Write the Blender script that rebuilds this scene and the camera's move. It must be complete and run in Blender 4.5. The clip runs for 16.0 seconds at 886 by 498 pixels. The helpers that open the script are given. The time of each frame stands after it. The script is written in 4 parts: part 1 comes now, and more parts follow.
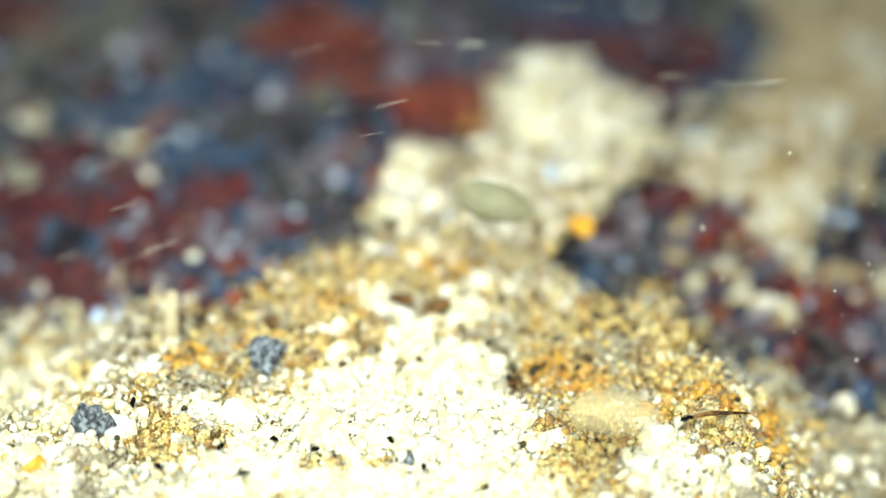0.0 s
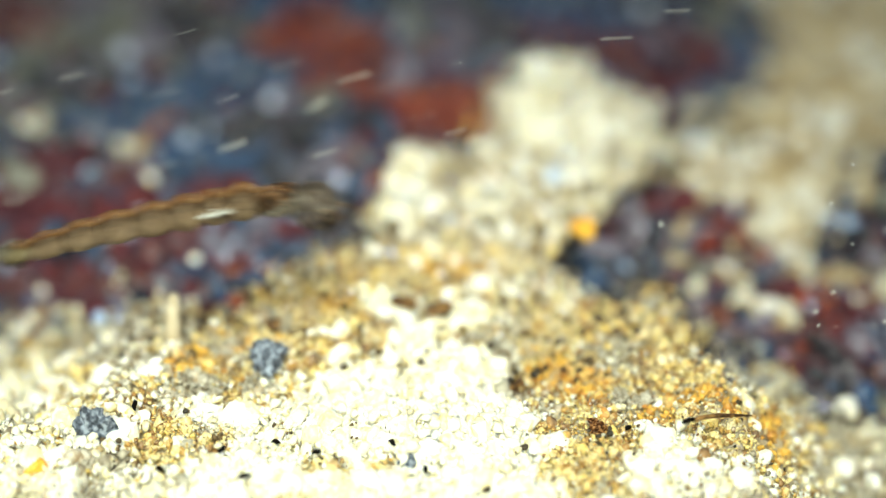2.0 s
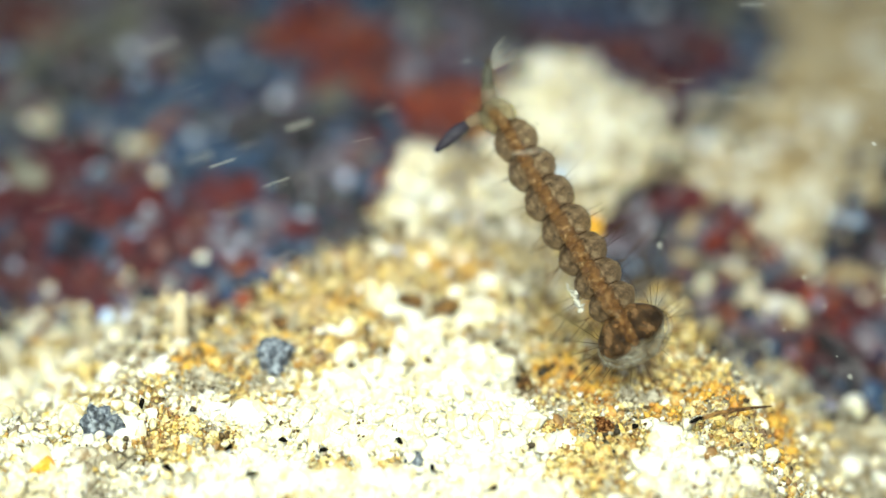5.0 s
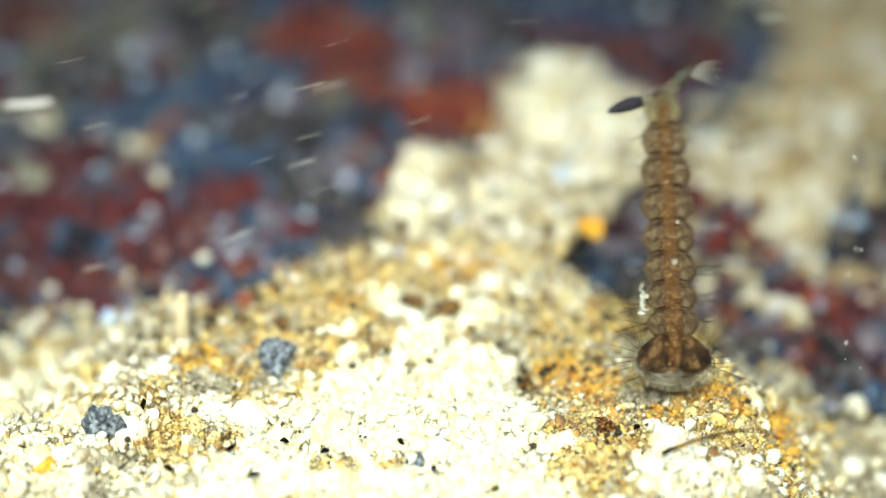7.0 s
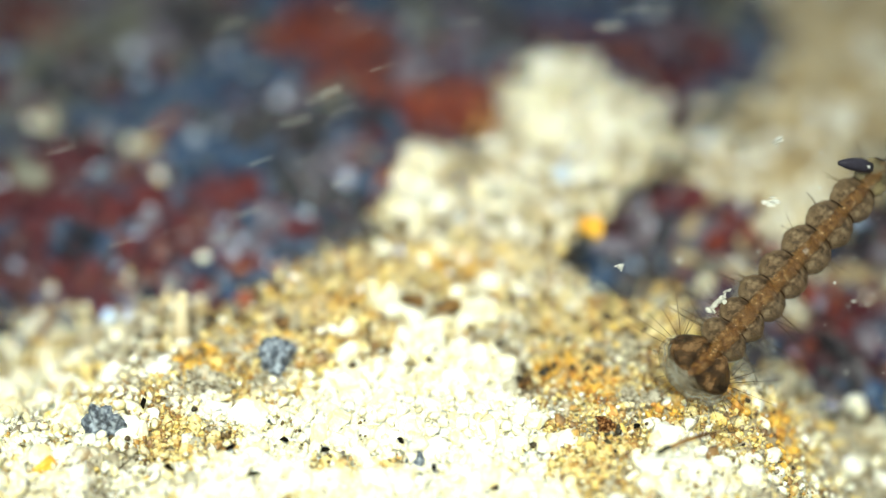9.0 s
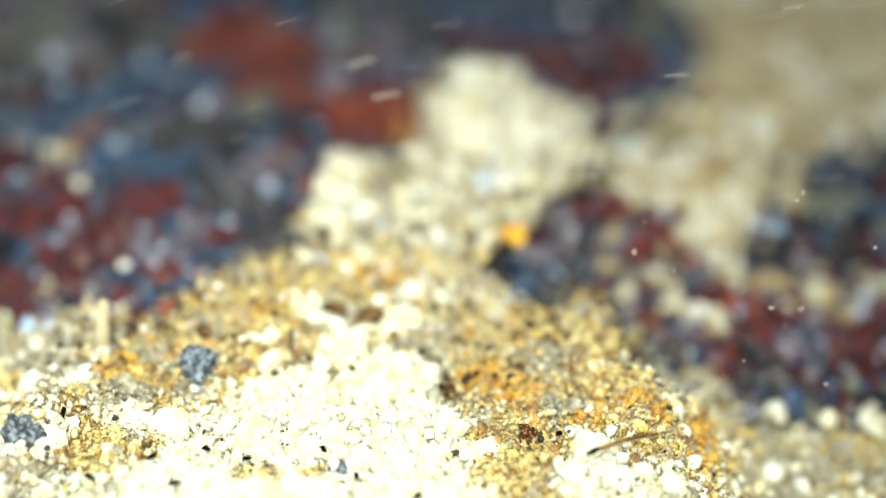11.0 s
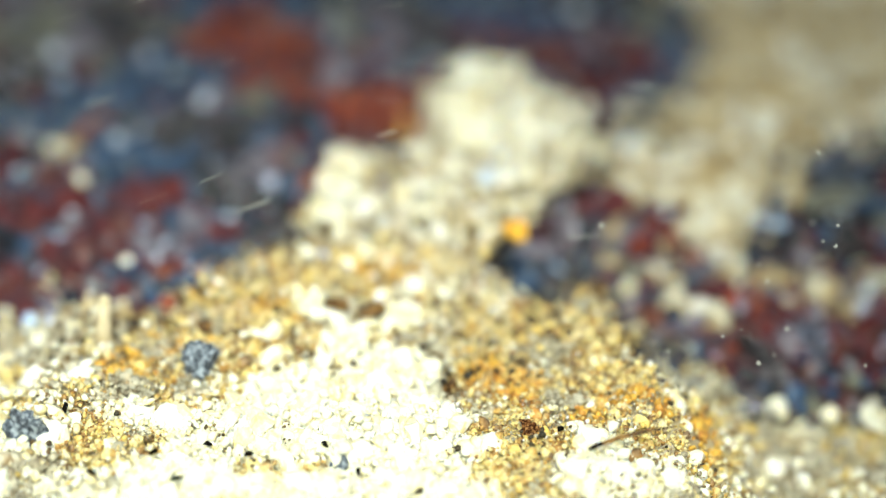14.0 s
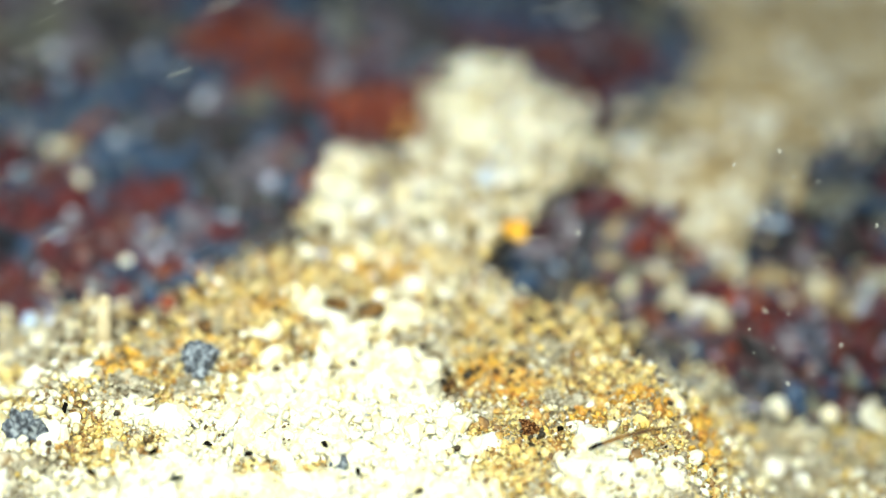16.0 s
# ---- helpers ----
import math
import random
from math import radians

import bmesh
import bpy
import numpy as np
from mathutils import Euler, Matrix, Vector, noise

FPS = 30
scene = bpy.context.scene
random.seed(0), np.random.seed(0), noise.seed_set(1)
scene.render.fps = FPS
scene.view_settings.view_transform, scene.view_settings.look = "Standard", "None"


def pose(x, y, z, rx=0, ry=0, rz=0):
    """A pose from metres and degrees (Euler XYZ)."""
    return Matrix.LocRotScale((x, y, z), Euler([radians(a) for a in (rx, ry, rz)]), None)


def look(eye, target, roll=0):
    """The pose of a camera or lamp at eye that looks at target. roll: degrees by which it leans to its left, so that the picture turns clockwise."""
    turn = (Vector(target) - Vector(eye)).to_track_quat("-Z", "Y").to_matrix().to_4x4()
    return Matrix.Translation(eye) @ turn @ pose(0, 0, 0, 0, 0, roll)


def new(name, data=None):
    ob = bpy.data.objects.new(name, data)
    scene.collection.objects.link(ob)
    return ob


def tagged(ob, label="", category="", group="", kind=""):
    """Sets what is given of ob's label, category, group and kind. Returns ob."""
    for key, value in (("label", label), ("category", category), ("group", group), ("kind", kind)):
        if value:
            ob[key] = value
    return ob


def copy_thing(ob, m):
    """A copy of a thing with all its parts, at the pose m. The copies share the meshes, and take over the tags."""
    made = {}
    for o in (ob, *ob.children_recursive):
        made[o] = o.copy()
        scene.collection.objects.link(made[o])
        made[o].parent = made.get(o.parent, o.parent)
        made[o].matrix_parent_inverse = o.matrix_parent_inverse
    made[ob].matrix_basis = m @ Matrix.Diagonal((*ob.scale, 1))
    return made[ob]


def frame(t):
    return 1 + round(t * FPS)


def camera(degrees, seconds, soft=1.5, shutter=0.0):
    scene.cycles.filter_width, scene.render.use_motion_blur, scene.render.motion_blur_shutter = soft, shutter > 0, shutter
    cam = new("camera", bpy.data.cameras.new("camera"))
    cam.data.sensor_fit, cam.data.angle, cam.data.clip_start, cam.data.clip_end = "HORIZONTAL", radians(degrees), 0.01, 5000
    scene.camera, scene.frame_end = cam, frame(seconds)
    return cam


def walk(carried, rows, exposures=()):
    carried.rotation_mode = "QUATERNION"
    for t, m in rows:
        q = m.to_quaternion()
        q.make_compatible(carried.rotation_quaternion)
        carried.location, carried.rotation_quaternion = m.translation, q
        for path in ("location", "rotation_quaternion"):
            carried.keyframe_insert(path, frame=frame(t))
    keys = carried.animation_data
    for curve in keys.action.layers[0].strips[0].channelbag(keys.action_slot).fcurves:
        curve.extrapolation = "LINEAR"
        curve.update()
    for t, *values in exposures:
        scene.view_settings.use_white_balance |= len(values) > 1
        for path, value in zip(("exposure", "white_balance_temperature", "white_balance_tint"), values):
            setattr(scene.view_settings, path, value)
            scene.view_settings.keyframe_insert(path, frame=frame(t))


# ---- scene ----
MM = 0.001
FOCAL = 3395.9          # picture units per radian of the lens
EYE = 25.6              # height of the lens over the sand, mm
FOCUS = 46.0            # distance of the plane in which the larva swims, mm

# ---- camera ----
cam = camera(26, 16.0, soft=1.2, shutter=1.0)
cam.data.dof.use_dof = True
cam.data.dof.focus_distance = FOCUS * MM
cam.data.dof.aperture_fstop = 31
cam.data.dof.aperture_blades = 0

REST = pose(0, 0, EYE * MM, 62, 0, 0)
# seconds, drift to the right and drift down of what is seen
DRIFT = [(0, -18, -3), (0.5, -18, 0), (1, -16.5, 1), (1.5, -15, 1.5), (2, -15, 2), (2.5, -14.5, 2), (3, -12.5, 0),
         (3.3, -7, -1), (3.5, -5, -1.5), (4, -4.5, -1.5), (6.5, 0, 0), (7, 0, 0), (8.5, 0, 0), (9, 0, -1.5), (9.2, -2, -3),
         (10.2, -80, 8), (11.1, -138, 12.5), (11.5, -138, 12), (11.8, -132, 7), (12, -129, 5.5), (13, -129, 5.5),
         (13.5, -135, 7), (14, -134, 4.5), (14.5, -134, 4.5), (15, -133.5, 5), (16, -134.5, 4.5)]
walk(cam, [(t, REST @ pose(0, 0, 0, math.degrees(dy / FOCAL), math.degrees(dx / FOCAL), 0)) for t, dx, dy in DRIFT],
     exposures=[(0, 0.0), (16, 0.0)])

# the upright plane through the water in which things swim: x to the right, y up, z to the lens, mm
SWIM = REST @ pose(0, 0, -FOCUS * MM)


def swim(u, v, w=0.0, rx=0, ry=0, rz=0):
    return SWIM @ pose(u * MM, v * MM, w * MM, rx, ry, rz)


# ---- light ----
world = bpy.data.worlds.new("world")
scene.world = world
world.use_nodes = True
world.node_tree.nodes["Background"].inputs[0].default_value = (0.66, 0.74, 1.0, 1)
world.node_tree.nodes["Background"].inputs[1].default_value = 0.25


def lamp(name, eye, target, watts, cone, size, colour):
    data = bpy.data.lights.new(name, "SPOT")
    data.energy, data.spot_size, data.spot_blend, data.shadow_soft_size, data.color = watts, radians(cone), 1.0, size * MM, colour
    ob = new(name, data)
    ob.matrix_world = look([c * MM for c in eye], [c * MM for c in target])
    return tagged(ob, "unseen bright white lamp added beside the lens, aimed at the sand", "lamp")


lamp("lens_lamp", (-6, -4, 50), (-0.5, 48, 0), 0.335, 62, 20, (0.93, 1.0, 0.77))
# second, narrow lamp added only to blow out the middle of the sand
lamp("hot_spot_helper", (3, -6, 46), (-0.9, 38.2, 0), 0.62, 19, 16, (0.95, 1.0, 0.845))


# ---- materials ----
def material(name, stops, rough=0.4, bump=0.3, scale=9000.0, per="island", spec=0.5, sheen=0.0, clear=0.0, grain=0.42, glow=0.0, patch=0.0):
    """A procedural surface: a colour for each piece, finer mottling over it and fine relief."""
    m = bpy.data.materials.new(name)
    m.use_nodes = True
    n, link = m.node_tree.nodes, m.node_tree.links
    b = n["Principled BSDF"]
    b.inputs["Roughness"].default_value = rough
    b.inputs["Specular IOR Level"].default_value = spec * 0.5
    b.inputs["Transmission Weight"].default_value = clear
    if glow:
        b.inputs["Subsurface Weight"].default_value = glow
        b.inputs["Subsurface Radius"].default_value = (1.0, 0.9, 0.65)
        b.inputs["Subsurface Scale"].default_value = 0.00012
    co = n.new("ShaderNodeTexCoord")
    fine = n.new("ShaderNodeTexNoise")
    fine.inputs["Scale"].default_value, fine.inputs["Detail"].default_value = scale * 1.8, 4
    link.new(co.outputs["Object"], fine.inputs["Vector"])
    broad = n.new("ShaderNodeTexNoise")
    broad.inputs["Scale"].default_value, broad.inputs["Detail"].default_value = scale / (7 if per == "noise" else 3.2), 3
    link.new(co.outputs["Object"], broad.inputs["Vector"])
    ramp = n.new("ShaderNodeValToRGB")
    e = ramp.color_ramp.elements
    while len(e) < len(stops):
        e.new(0.5)
    for k, (at, colour) in enumerate(stops):
        e[k].position, e[k].color = at, (*colour, 1)
    if per == "island":
        rnd = n.new("ShaderNodeNewGeometry").outputs["Random Per Island"]
    elif per == "object":
        rnd = n.new("ShaderNodeObjectInfo").outputs["Random"]
    else:
        rnd = broad.outputs["Fac"]
    if patch:
        wide = n.new("ShaderNodeTexNoise")
        wide.inputs["Scale"].default_value, wide.inputs["Detail"].default_value = 330, 1
        link.new(co.outputs["Object"], wide.inputs["Vector"])
        shift = n.new("ShaderNodeMath")
        shift.operation = "MULTIPLY_ADD"
        shift.inputs[1].default_value = patch * 3
        link.new(wide.outputs["Fac"], shift.inputs[0])
        less = n.new("ShaderNodeMath")
        less.operation = "SUBTRACT"
        less.inputs[1].default_value = patch * 1.5
        link.new(rnd, less.inputs[0])
        link.new(less.outputs[0], shift.inputs[2])
        rnd = shift.outputs[0]
    if per == "noise":
        link.new(rnd, ramp.inputs["Fac"])
    else:
        add = n.new("ShaderNodeMath")
        add.operation = "MULTIPLY_ADD"
        add.inputs[1].default_value, add.use_clamp = 0.7, True
        link.new(broad.outputs["Fac"], add.inputs[0])
        sub = n.new("ShaderNodeMath")
        sub.operation = "SUBTRACT"
        sub.inputs[1].default_value = 0.35
        link.new(rnd, sub.inputs[0])
        link.new(sub.outputs[0], add.inputs[2])
        link.new(add.outputs[0], ramp.inputs["Fac"])
    mix = n.new("ShaderNodeMix")
    mix.data_type, mix.blend_type = "RGBA", "MULTIPLY"
    mix.inputs["Factor"].default_value = grain
    shade = n.new("ShaderNodeValToRGB")
    shade.color_ramp.elements[0].position, shade.color_ramp.elements[1].position = 0.35, 0.6
    shade.color_ramp.elements[0].color = (0.25, 0.22, 0.2, 1)
    link.new(fine.outputs["Fac"], shade.inputs["Fac"])
    link.new(ramp.outputs["Color"], mix.inputs["A"])
    link.new(shade.outputs["Color"], mix.inputs["B"])
    link.new(mix.outputs["Result"], b.inputs["Base Color"])
    if bump:
        bp = n.new("ShaderNodeBump")
        bp.inputs["Strength"].default_value, bp.inputs["Distance"].default_value = bump, 0.00004
        link.new(fine.outputs["Fac"], bp.inputs["Height"])
        link.new(bp.outputs["Normal"], b.inputs["Normal"])
    return m


PALE_TONES = [(0.0, (0.88, 0.87, 0.78)), (0.4, (0.88, 0.83, 0.64)), (0.56, (0.84, 0.71, 0.4)), (0.66, (0.74, 0.75, 0.69)), (0.78, (0.85, 0.82, 0.71)), (0.95, (0.82, 0.74, 0.5)), (1.0, (0.58, 0.52, 0.37))]
AMBER_TONES = [(0, (0.71, 0.51, 0.16)), (0.2, (0.82, 0.71, 0.37)), (0.36, (0.52, 0.31, 0.09)), (0.5, (0.76, 0.59, 0.24)), (0.66, (0.81, 0.7, 0.41)), (0.8, (0.44, 0.25, 0.075)), (1, (0.2, 0.13, 0.08))]
GREY_TONES = [(0, (0.34, 0.32, 0.26)), (0.35, (0.52, 0.48, 0.37)), (0.6, (0.2, 0.16, 0.11)), (0.8, (0.58, 0.55, 0.46)), (1, (0.42, 0.31, 0.19))]
M_PALE = material("pale_quartz", PALE_TONES, 0.32, 0.3, grain=0.2, glow=0.9)
M_WHITE = material("milky_quartz", [(0, (0.8, 0.79, 0.75)), (0.4, (0.71, 0.69, 0.59)), (0.75, (0.54, 0.5, 0.4)), (1, (0.42, 0.34, 0.22))], 0.3, 0.3, grain=0.2, glow=0.4, patch=0.3)
M_AMBER = material("iron_stained_sand", AMBER_TONES, 0.35, 0.4, glow=0.5)
M_GREY = material("grey_sand", GREY_TONES, 0.35, 0.4)
M_RED = material("red_jasper_gravel", [(0, (0.14, 0.026, 0.026)), (0.3, (0.085, 0.025, 0.036)), (0.55, (0.115, 0.03, 0.036)),
                                       (0.75, (0.065, 0.043, 0.068)), (0.94, (0.18, 0.055, 0.03)), (1, (0.2, 0.17, 0.2))], 0.5, 0.4, spec=0.3, patch=0.3)
M_SCARLET = material("scarlet_gravel", [(0, (0.3, 0.065, 0.04)), (0.4, (0.2, 0.045, 0.036)), (0.8, (0.34, 0.11, 0.05)),
                                        (1, (0.1, 0.04, 0.04))], 0.45, 0.4, spec=0.3, patch=0.4)
M_DARK = material("blue_black_gravel", [(0, (0.014, 0.017, 0.028)), (0.28, (0.026, 0.034, 0.054)), (0.45, (0.035, 0.09, 0.2)), (0.6, (0.07, 0.06, 0.085)),
                                        (0.8, (0.075, 0.13, 0.22)), (0.95, (0.14, 0.09, 0.1)), (1, (0.25, 0.27, 0.31))], 0.5, 0.4, spec=0.3, patch=0.4)
M_STEEL = material("blue_gravel_glass", [(0, (0.025, 0.06, 0.135)), (0.5, (0.04, 0.085, 0.18)), (0.85, (0.03, 0.04, 0.07)), (1, (0.1, 0.15, 0.24))], 0.25, 0.4, spec=0.9, patch=0.3)
M_COAL = material("black_gravel", [(0, (0.024, 0.024, 0.03)), (0.6, (0.042, 0.042, 0.052)), (0.9, (0.06, 0.05, 0.06)), (1, (0.14, 0.13, 0.16))], 0.25, 0.4, spec=0.9, patch=0.3)
M_LILAC = material("lilac_grey_gravel", [(0, (0.17, 0.15, 0.21)), (0.5, (0.12, 0.115, 0.16)), (0.8, (0.3, 0.28, 0.36)), (1, (0.1, 0.07, 0.09))], 0.4, 0.4, patch=0.3)
M_MOSS = material("grey_green_gravel", [(0, (0.13, 0.135, 0.12)), (0.5, (0.19, 0.19, 0.16)), (0.8, (0.1, 0.105, 0.1)), (1, (0.28, 0.28, 0.24))], 0.6, 0.4, patch=0.3)
ONE = {}  # the same sands, for grains that lie apart
ONE["pale"] = material("pale_quartz", PALE_TONES, 0.32, 0.3, grain=0.2, glow=0.9, per="object")
ONE["amber"] = material("iron_stained_sand", AMBER_TONES[:5], 0.35, 0.4, glow=0.5, per="object")
ONE["grey"] = material("grey_sand", GREY_TONES, 0.35, 0.4, per="object")
M_RUST = material("rust_stained_sand", [(0, (0.6, 0.31, 0.05)), (0.4, (0.74, 0.46, 0.09)), (0.7, (0.46, 0.2, 0.045)), (1, (0.78, 0.58, 0.22))], 0.4, 0.4)
M_QUARTZ = material("white_quartz", [(0, (0.92, 0.91, 0.86)), (1, (0.86, 0.84, 0.74))], 0.25, 0.2, grain=0.1, glow=0.8)
M_GRIT = material("brown_grit", [(0, (0.03, 0.025, 0.018)), (0.6, (0.14, 0.09, 0.04)), (1, (0.4, 0.3, 0.14))], 0.5, 0.2)
M_TAN = material("tan_silt", [(0, (0.3, 0.22, 0.12)), (0.35, (0.6, 0.49, 0.31)), (0.65, (0.4, 0.29, 0.15)), (1, (0.74, 0.67, 0.5))], 0.6, 0.4, patch=0.4)
M_BED = material("sand_bed", [(0.3, (0.62, 0.5, 0.3)), (0.5, (0.74, 0.66, 0.48)), (0.7, (0.5, 0.38, 0.22))], 0.7, 0.5, 3000, "noise")
M_MUD = material("dark_silt", [(0.3, (0.03, 0.028, 0.036)), (0.5, (0.05, 0.035, 0.04)), (0.7, (0.07, 0.05, 0.05))], 0.7, 0.5, 3000, "noise")
# the light blue last stop paints glints as spots on the grain
M_SLATE = material("slate_grain", [(0.36, (0.05, 0.06, 0.08)), (0.48, (0.15, 0.18, 0.24)), (0.62, (0.46, 0.53, 0.64))], 0.25, 1.0, 48000, "noise", spec=0.8, grain=0.25)
M_ORANGE = material("orange_grain", [(0.3, (0.75, 0.32, 0.03)), (0.7, (0.85, 0.5, 0.08))], 0.3, 0.2, 6000, "noise")
M_BLUEDOT = material("blue_grey_quartz", [(0, (0.34, 0.48, 0.78)), (0.5, (0.6, 0.7, 0.86)), (1, (0.42, 0.42, 0.68))], 0.2, 0.2)
# its light last stop stands for sparkle, put into the colour
M_GARNET = material("garnet", [(0.35, (0.04, 0.014, 0.008)), (0.5, (0.16, 0.055, 0.016)), (0.62, (0.55, 0.28, 0.1))], 0.2, 1.0, 90000, "noise", spec=0.8)
M_TWIG = material("brown_stem", [(0.4, (0.045, 0.02, 0.008)), (0.6, (0.26, 0.14, 0.045))], 0.5, 0.5, 30000, "noise")

M_BLACK = material("black_stem_and_pits", [(0.3, (0.002, 0.002, 0.002)), (0.7, (0.01, 0.007, 0.005))], 0.7, 0.4, 16000, "noise", spec=0.1)


# ---- making meshes ----
def part(name, bm, mat, parent=None, label="", smooth=True):
    me = bpy.data.meshes.new(name)
    bm.to_mesh(me)
    bm.free()
    me.materials.append(mat)
    if smooth:
        me.polygons.foreach_set("use_smooth", [True] * len(me.polygons))
    ob = new(name, me)
    ob.parent = parent
    return tagged(ob, label)


def ball(bm, c, r, u=16, v=10, turn=None):
    m = Matrix.Translation([x * MM for x in c]) @ (turn or Matrix()) @ Matrix.Diagonal((*[x * MM for x in r], 1))
    return bmesh.ops.create_uvsphere(bm, u_segments=u, v_segments=v, radius=1, matrix=m)["verts"]


def tube(bm, points, radii, sides=8):
    """A closed, tapered tube along points, mm."""
    pts, rings = [Vector(p) * MM for p in points], []
    a = None
    for k, p in enumerate(pts):
        d = (pts[min(k + 1, len(pts) - 1)] - pts[max(k - 1, 0)]).normalized()
        a = (a - d * a.dot(d)).normalized() if a else d.orthogonal().normalized()
        b = d.cross(a)
        rings.append([bm.verts.new(p + (a * math.cos(6.2832 * j / sides) + b * math.sin(6.2832 * j / sides)) * radii[k] * MM)
                      for j in range(sides)])
    for r, s in zip(rings, rings[1:]):
        for j in range(sides):
            bm.faces.new((r[j], r[(j + 1) % sides], s[(j + 1) % sides], s[j]))
    bm.faces.new(rings[0][::-1])
    bm.faces.new(rings[-1])


RNG = np.random.default_rng(7)


def grain_shapes(level, count):
    """Angular grains of unit size: a fine ball cut by random planes."""
    bm = bmesh.new()
    bmesh.ops.create_icosphere(bm, subdivisions=level, radius=1)
    bm.verts.index_update()
    dirs = np.array([v.co[:] for v in bm.verts])
    faces = np.array([[v.index for v in f.verts] for f in bm.faces])
    bm.free()
    out = []
    for _ in range(count):
        nrm = RNG.normal(size=(9, 3))
        nrm /= np.linalg.norm(nrm, axis=1)[:, None]
        away = RNG.uniform(0.42, 0.92, 9)
        cut = dirs @ nrm.T
        r = np.where(cut > 0.05, away / np.maximum(cut, 0.05), 9).min(1)
        out.append(dirs * np.minimum(r, 1.2)[:, None] * RNG.uniform(0.68, 1.55, 3))
    return out, faces


SHAPES = {1: grain_shapes(1, 24), 2: grain_shapes(2, 24), 3: grain_shapes(3, 24)}


def relief(x, y):
    """Height of the bed, mm."""
    p = noise.noise(Vector((x / 5, y / 5, 1.7))) * 0.45 + noise.noise(Vector((x / 1.6, y / 1.6, 4.1))) * 0.2
    return p


def sunk(x, y):
    """How much farther off the bed lies than the heap's own plane: its flanks and the gravel fall away."""
    if inside(x, y, SAND):
        s = min(max((x - 7) / 3, 0), 1) * min(max((45 - y) / 3, 0), 1)
        w = min(max((-x - 7.2) / 3, 0), 1) * min(max((y - 38.6) / 2, 0), 1)
        return 1.0 + 0.13 * s * s * (3 - 2 * s) + 0.09 * w * w * (3 - 2 * w)
    s = min(max((x - 1) / 6, 0), 1) * min(max((50 - y) / 4, 0.2), 1)
    w = min(max((-x - 7.2) / 3, 0), 1) * min(max((50 - y) / 4, 0), 1)
    return 1.045 + 0.07 * s * s * (3 - 2 * s) + 0.06 * w * w * (3 - 2 * w)


def settle(x, y, up=0.0):
    """The place on the bed, mm: the heap's plane, or the lower gravel behind it."""
    k = sunk(x, y)
    return x * k, y * k, relief(x, y) + EYE * (1 - k) + up


def grains(name, spots, mat, level, label, category):
    """One mesh of many grains: spots of x, y, radius and how high it lies, mm."""
    shapes, faces = SHAPES[level]
    nv, nf = len(shapes[0]), len(faces)
    co, fa = np.empty((len(spots), nv, 3), np.float32), np.empty((len(spots), nf, 3), np.int32)
    q = RNG.normal(size=(len(spots), 4))
    q /= np.linalg.norm(q, axis=1)[:, None]
    for k, (x, y, r, up) in enumerate(spots):
        w, a, b, c = q[k]
        rot = np.array([[1 - 2 * (b * b + c * c), 2 * (a * b - c * w), 2 * (a * c + b * w)],
                        [2 * (a * b + c * w), 1 - 2 * (a * a + c * c), 2 * (b * c - a * w)],
                        [2 * (a * c - b * w), 2 * (b * c + a * w), 1 - 2 * (a * a + b * b)]])
        co[k] = (shapes[k % len(shapes)] * r) @ rot.T + settle(x, y, up)
        fa[k] = faces + k * nv
    me = bpy.data.meshes.new(name)
    me.vertices.add(len(spots) * nv)
    me.vertices.foreach_set("co", (co * MM).ravel())
    total = len(spots) * nf
    me.loops.add(total * 3)
    me.loops.foreach_set("vertex_index", fa.ravel())
    me.polygons.add(total)
    me.polygons.foreach_set("loop_start", np.arange(0, total * 3, 3, dtype=np.int32))
    me.materials.append(mat)
    me.update(calc_edges=True)
    me.validate()
    return tagged(new(name, me), label, category, kind="stuff")


def inside(x, y, poly):
    hit = False
    for (x0, y0), (x1, y1) in zip(poly, poly[1:] + poly[:1]):
        if (y0 > y) != (y1 > y) and x < x0 + (y - y0) / (y1 - y0) * (x1 - x0):
            hit = not hit
    return hit



# zones of the bed, mm
SAND = [(-15.8, 41.8), (-11.5, 42.2), (-9.8, 42.9), (-8.5, 44.3), (-7.6, 45.4), (-6.8, 44.3), (-5.5, 44.3), (-4.1, 46.8), (-2.9, 47.4), (-1.8, 48.5), (-1.4, 51.8), (-1.3, 54.6), (1.2, 54.5), (2.3, 56.8), (2.2, 60.2), (3.1, 62.6), (4.4, 61.6), (5.9, 60.2), (7.1, 58.3), (7.5, 55.7), (6.9, 53.0), (5.2, 51.4), (5.1, 50.0), (4.0, 49.1), (3.5, 48.0), (3.6, 46.6), (4.3, 45.7), (5.3, 45.4), (6.2, 46.4), (6.7, 45.1), (6.8, 43.6), (6.8, 42.2), (7.6, 40.8), (8.7, 39.7), (9.5, 39.3), (10.6, 39.7), (15.1, 38.3), (13.4, 32.6), (-13.0, 32.6)]
TAN = [(11.5, 68.5), (12.4, 65.0), (11.7, 61.8), (9.9, 57.9), (9.2, 54.9), (7.5, 53.4), (7.7, 50.9), (9.1, 50.5), (9.7, 49.1), (9.1, 46.7), (10.3, 47.4), (11.3, 49.8), (12.6, 51.3), (13.3, 54.0), (15.2, 55.3), (17.8, 55.7), (24.5, 76.4), (12.4, 76.4)]
RED1 = [(-7.6, 64.1), (-4.7, 67.5), (-2.3, 65.2), (-0.3, 62.5), (2.0, 59.3), (1.7, 55.9), (0.3, 54.9), (-1.5, 57.2), (-4.1, 59.3), (-6.3, 61.2)]
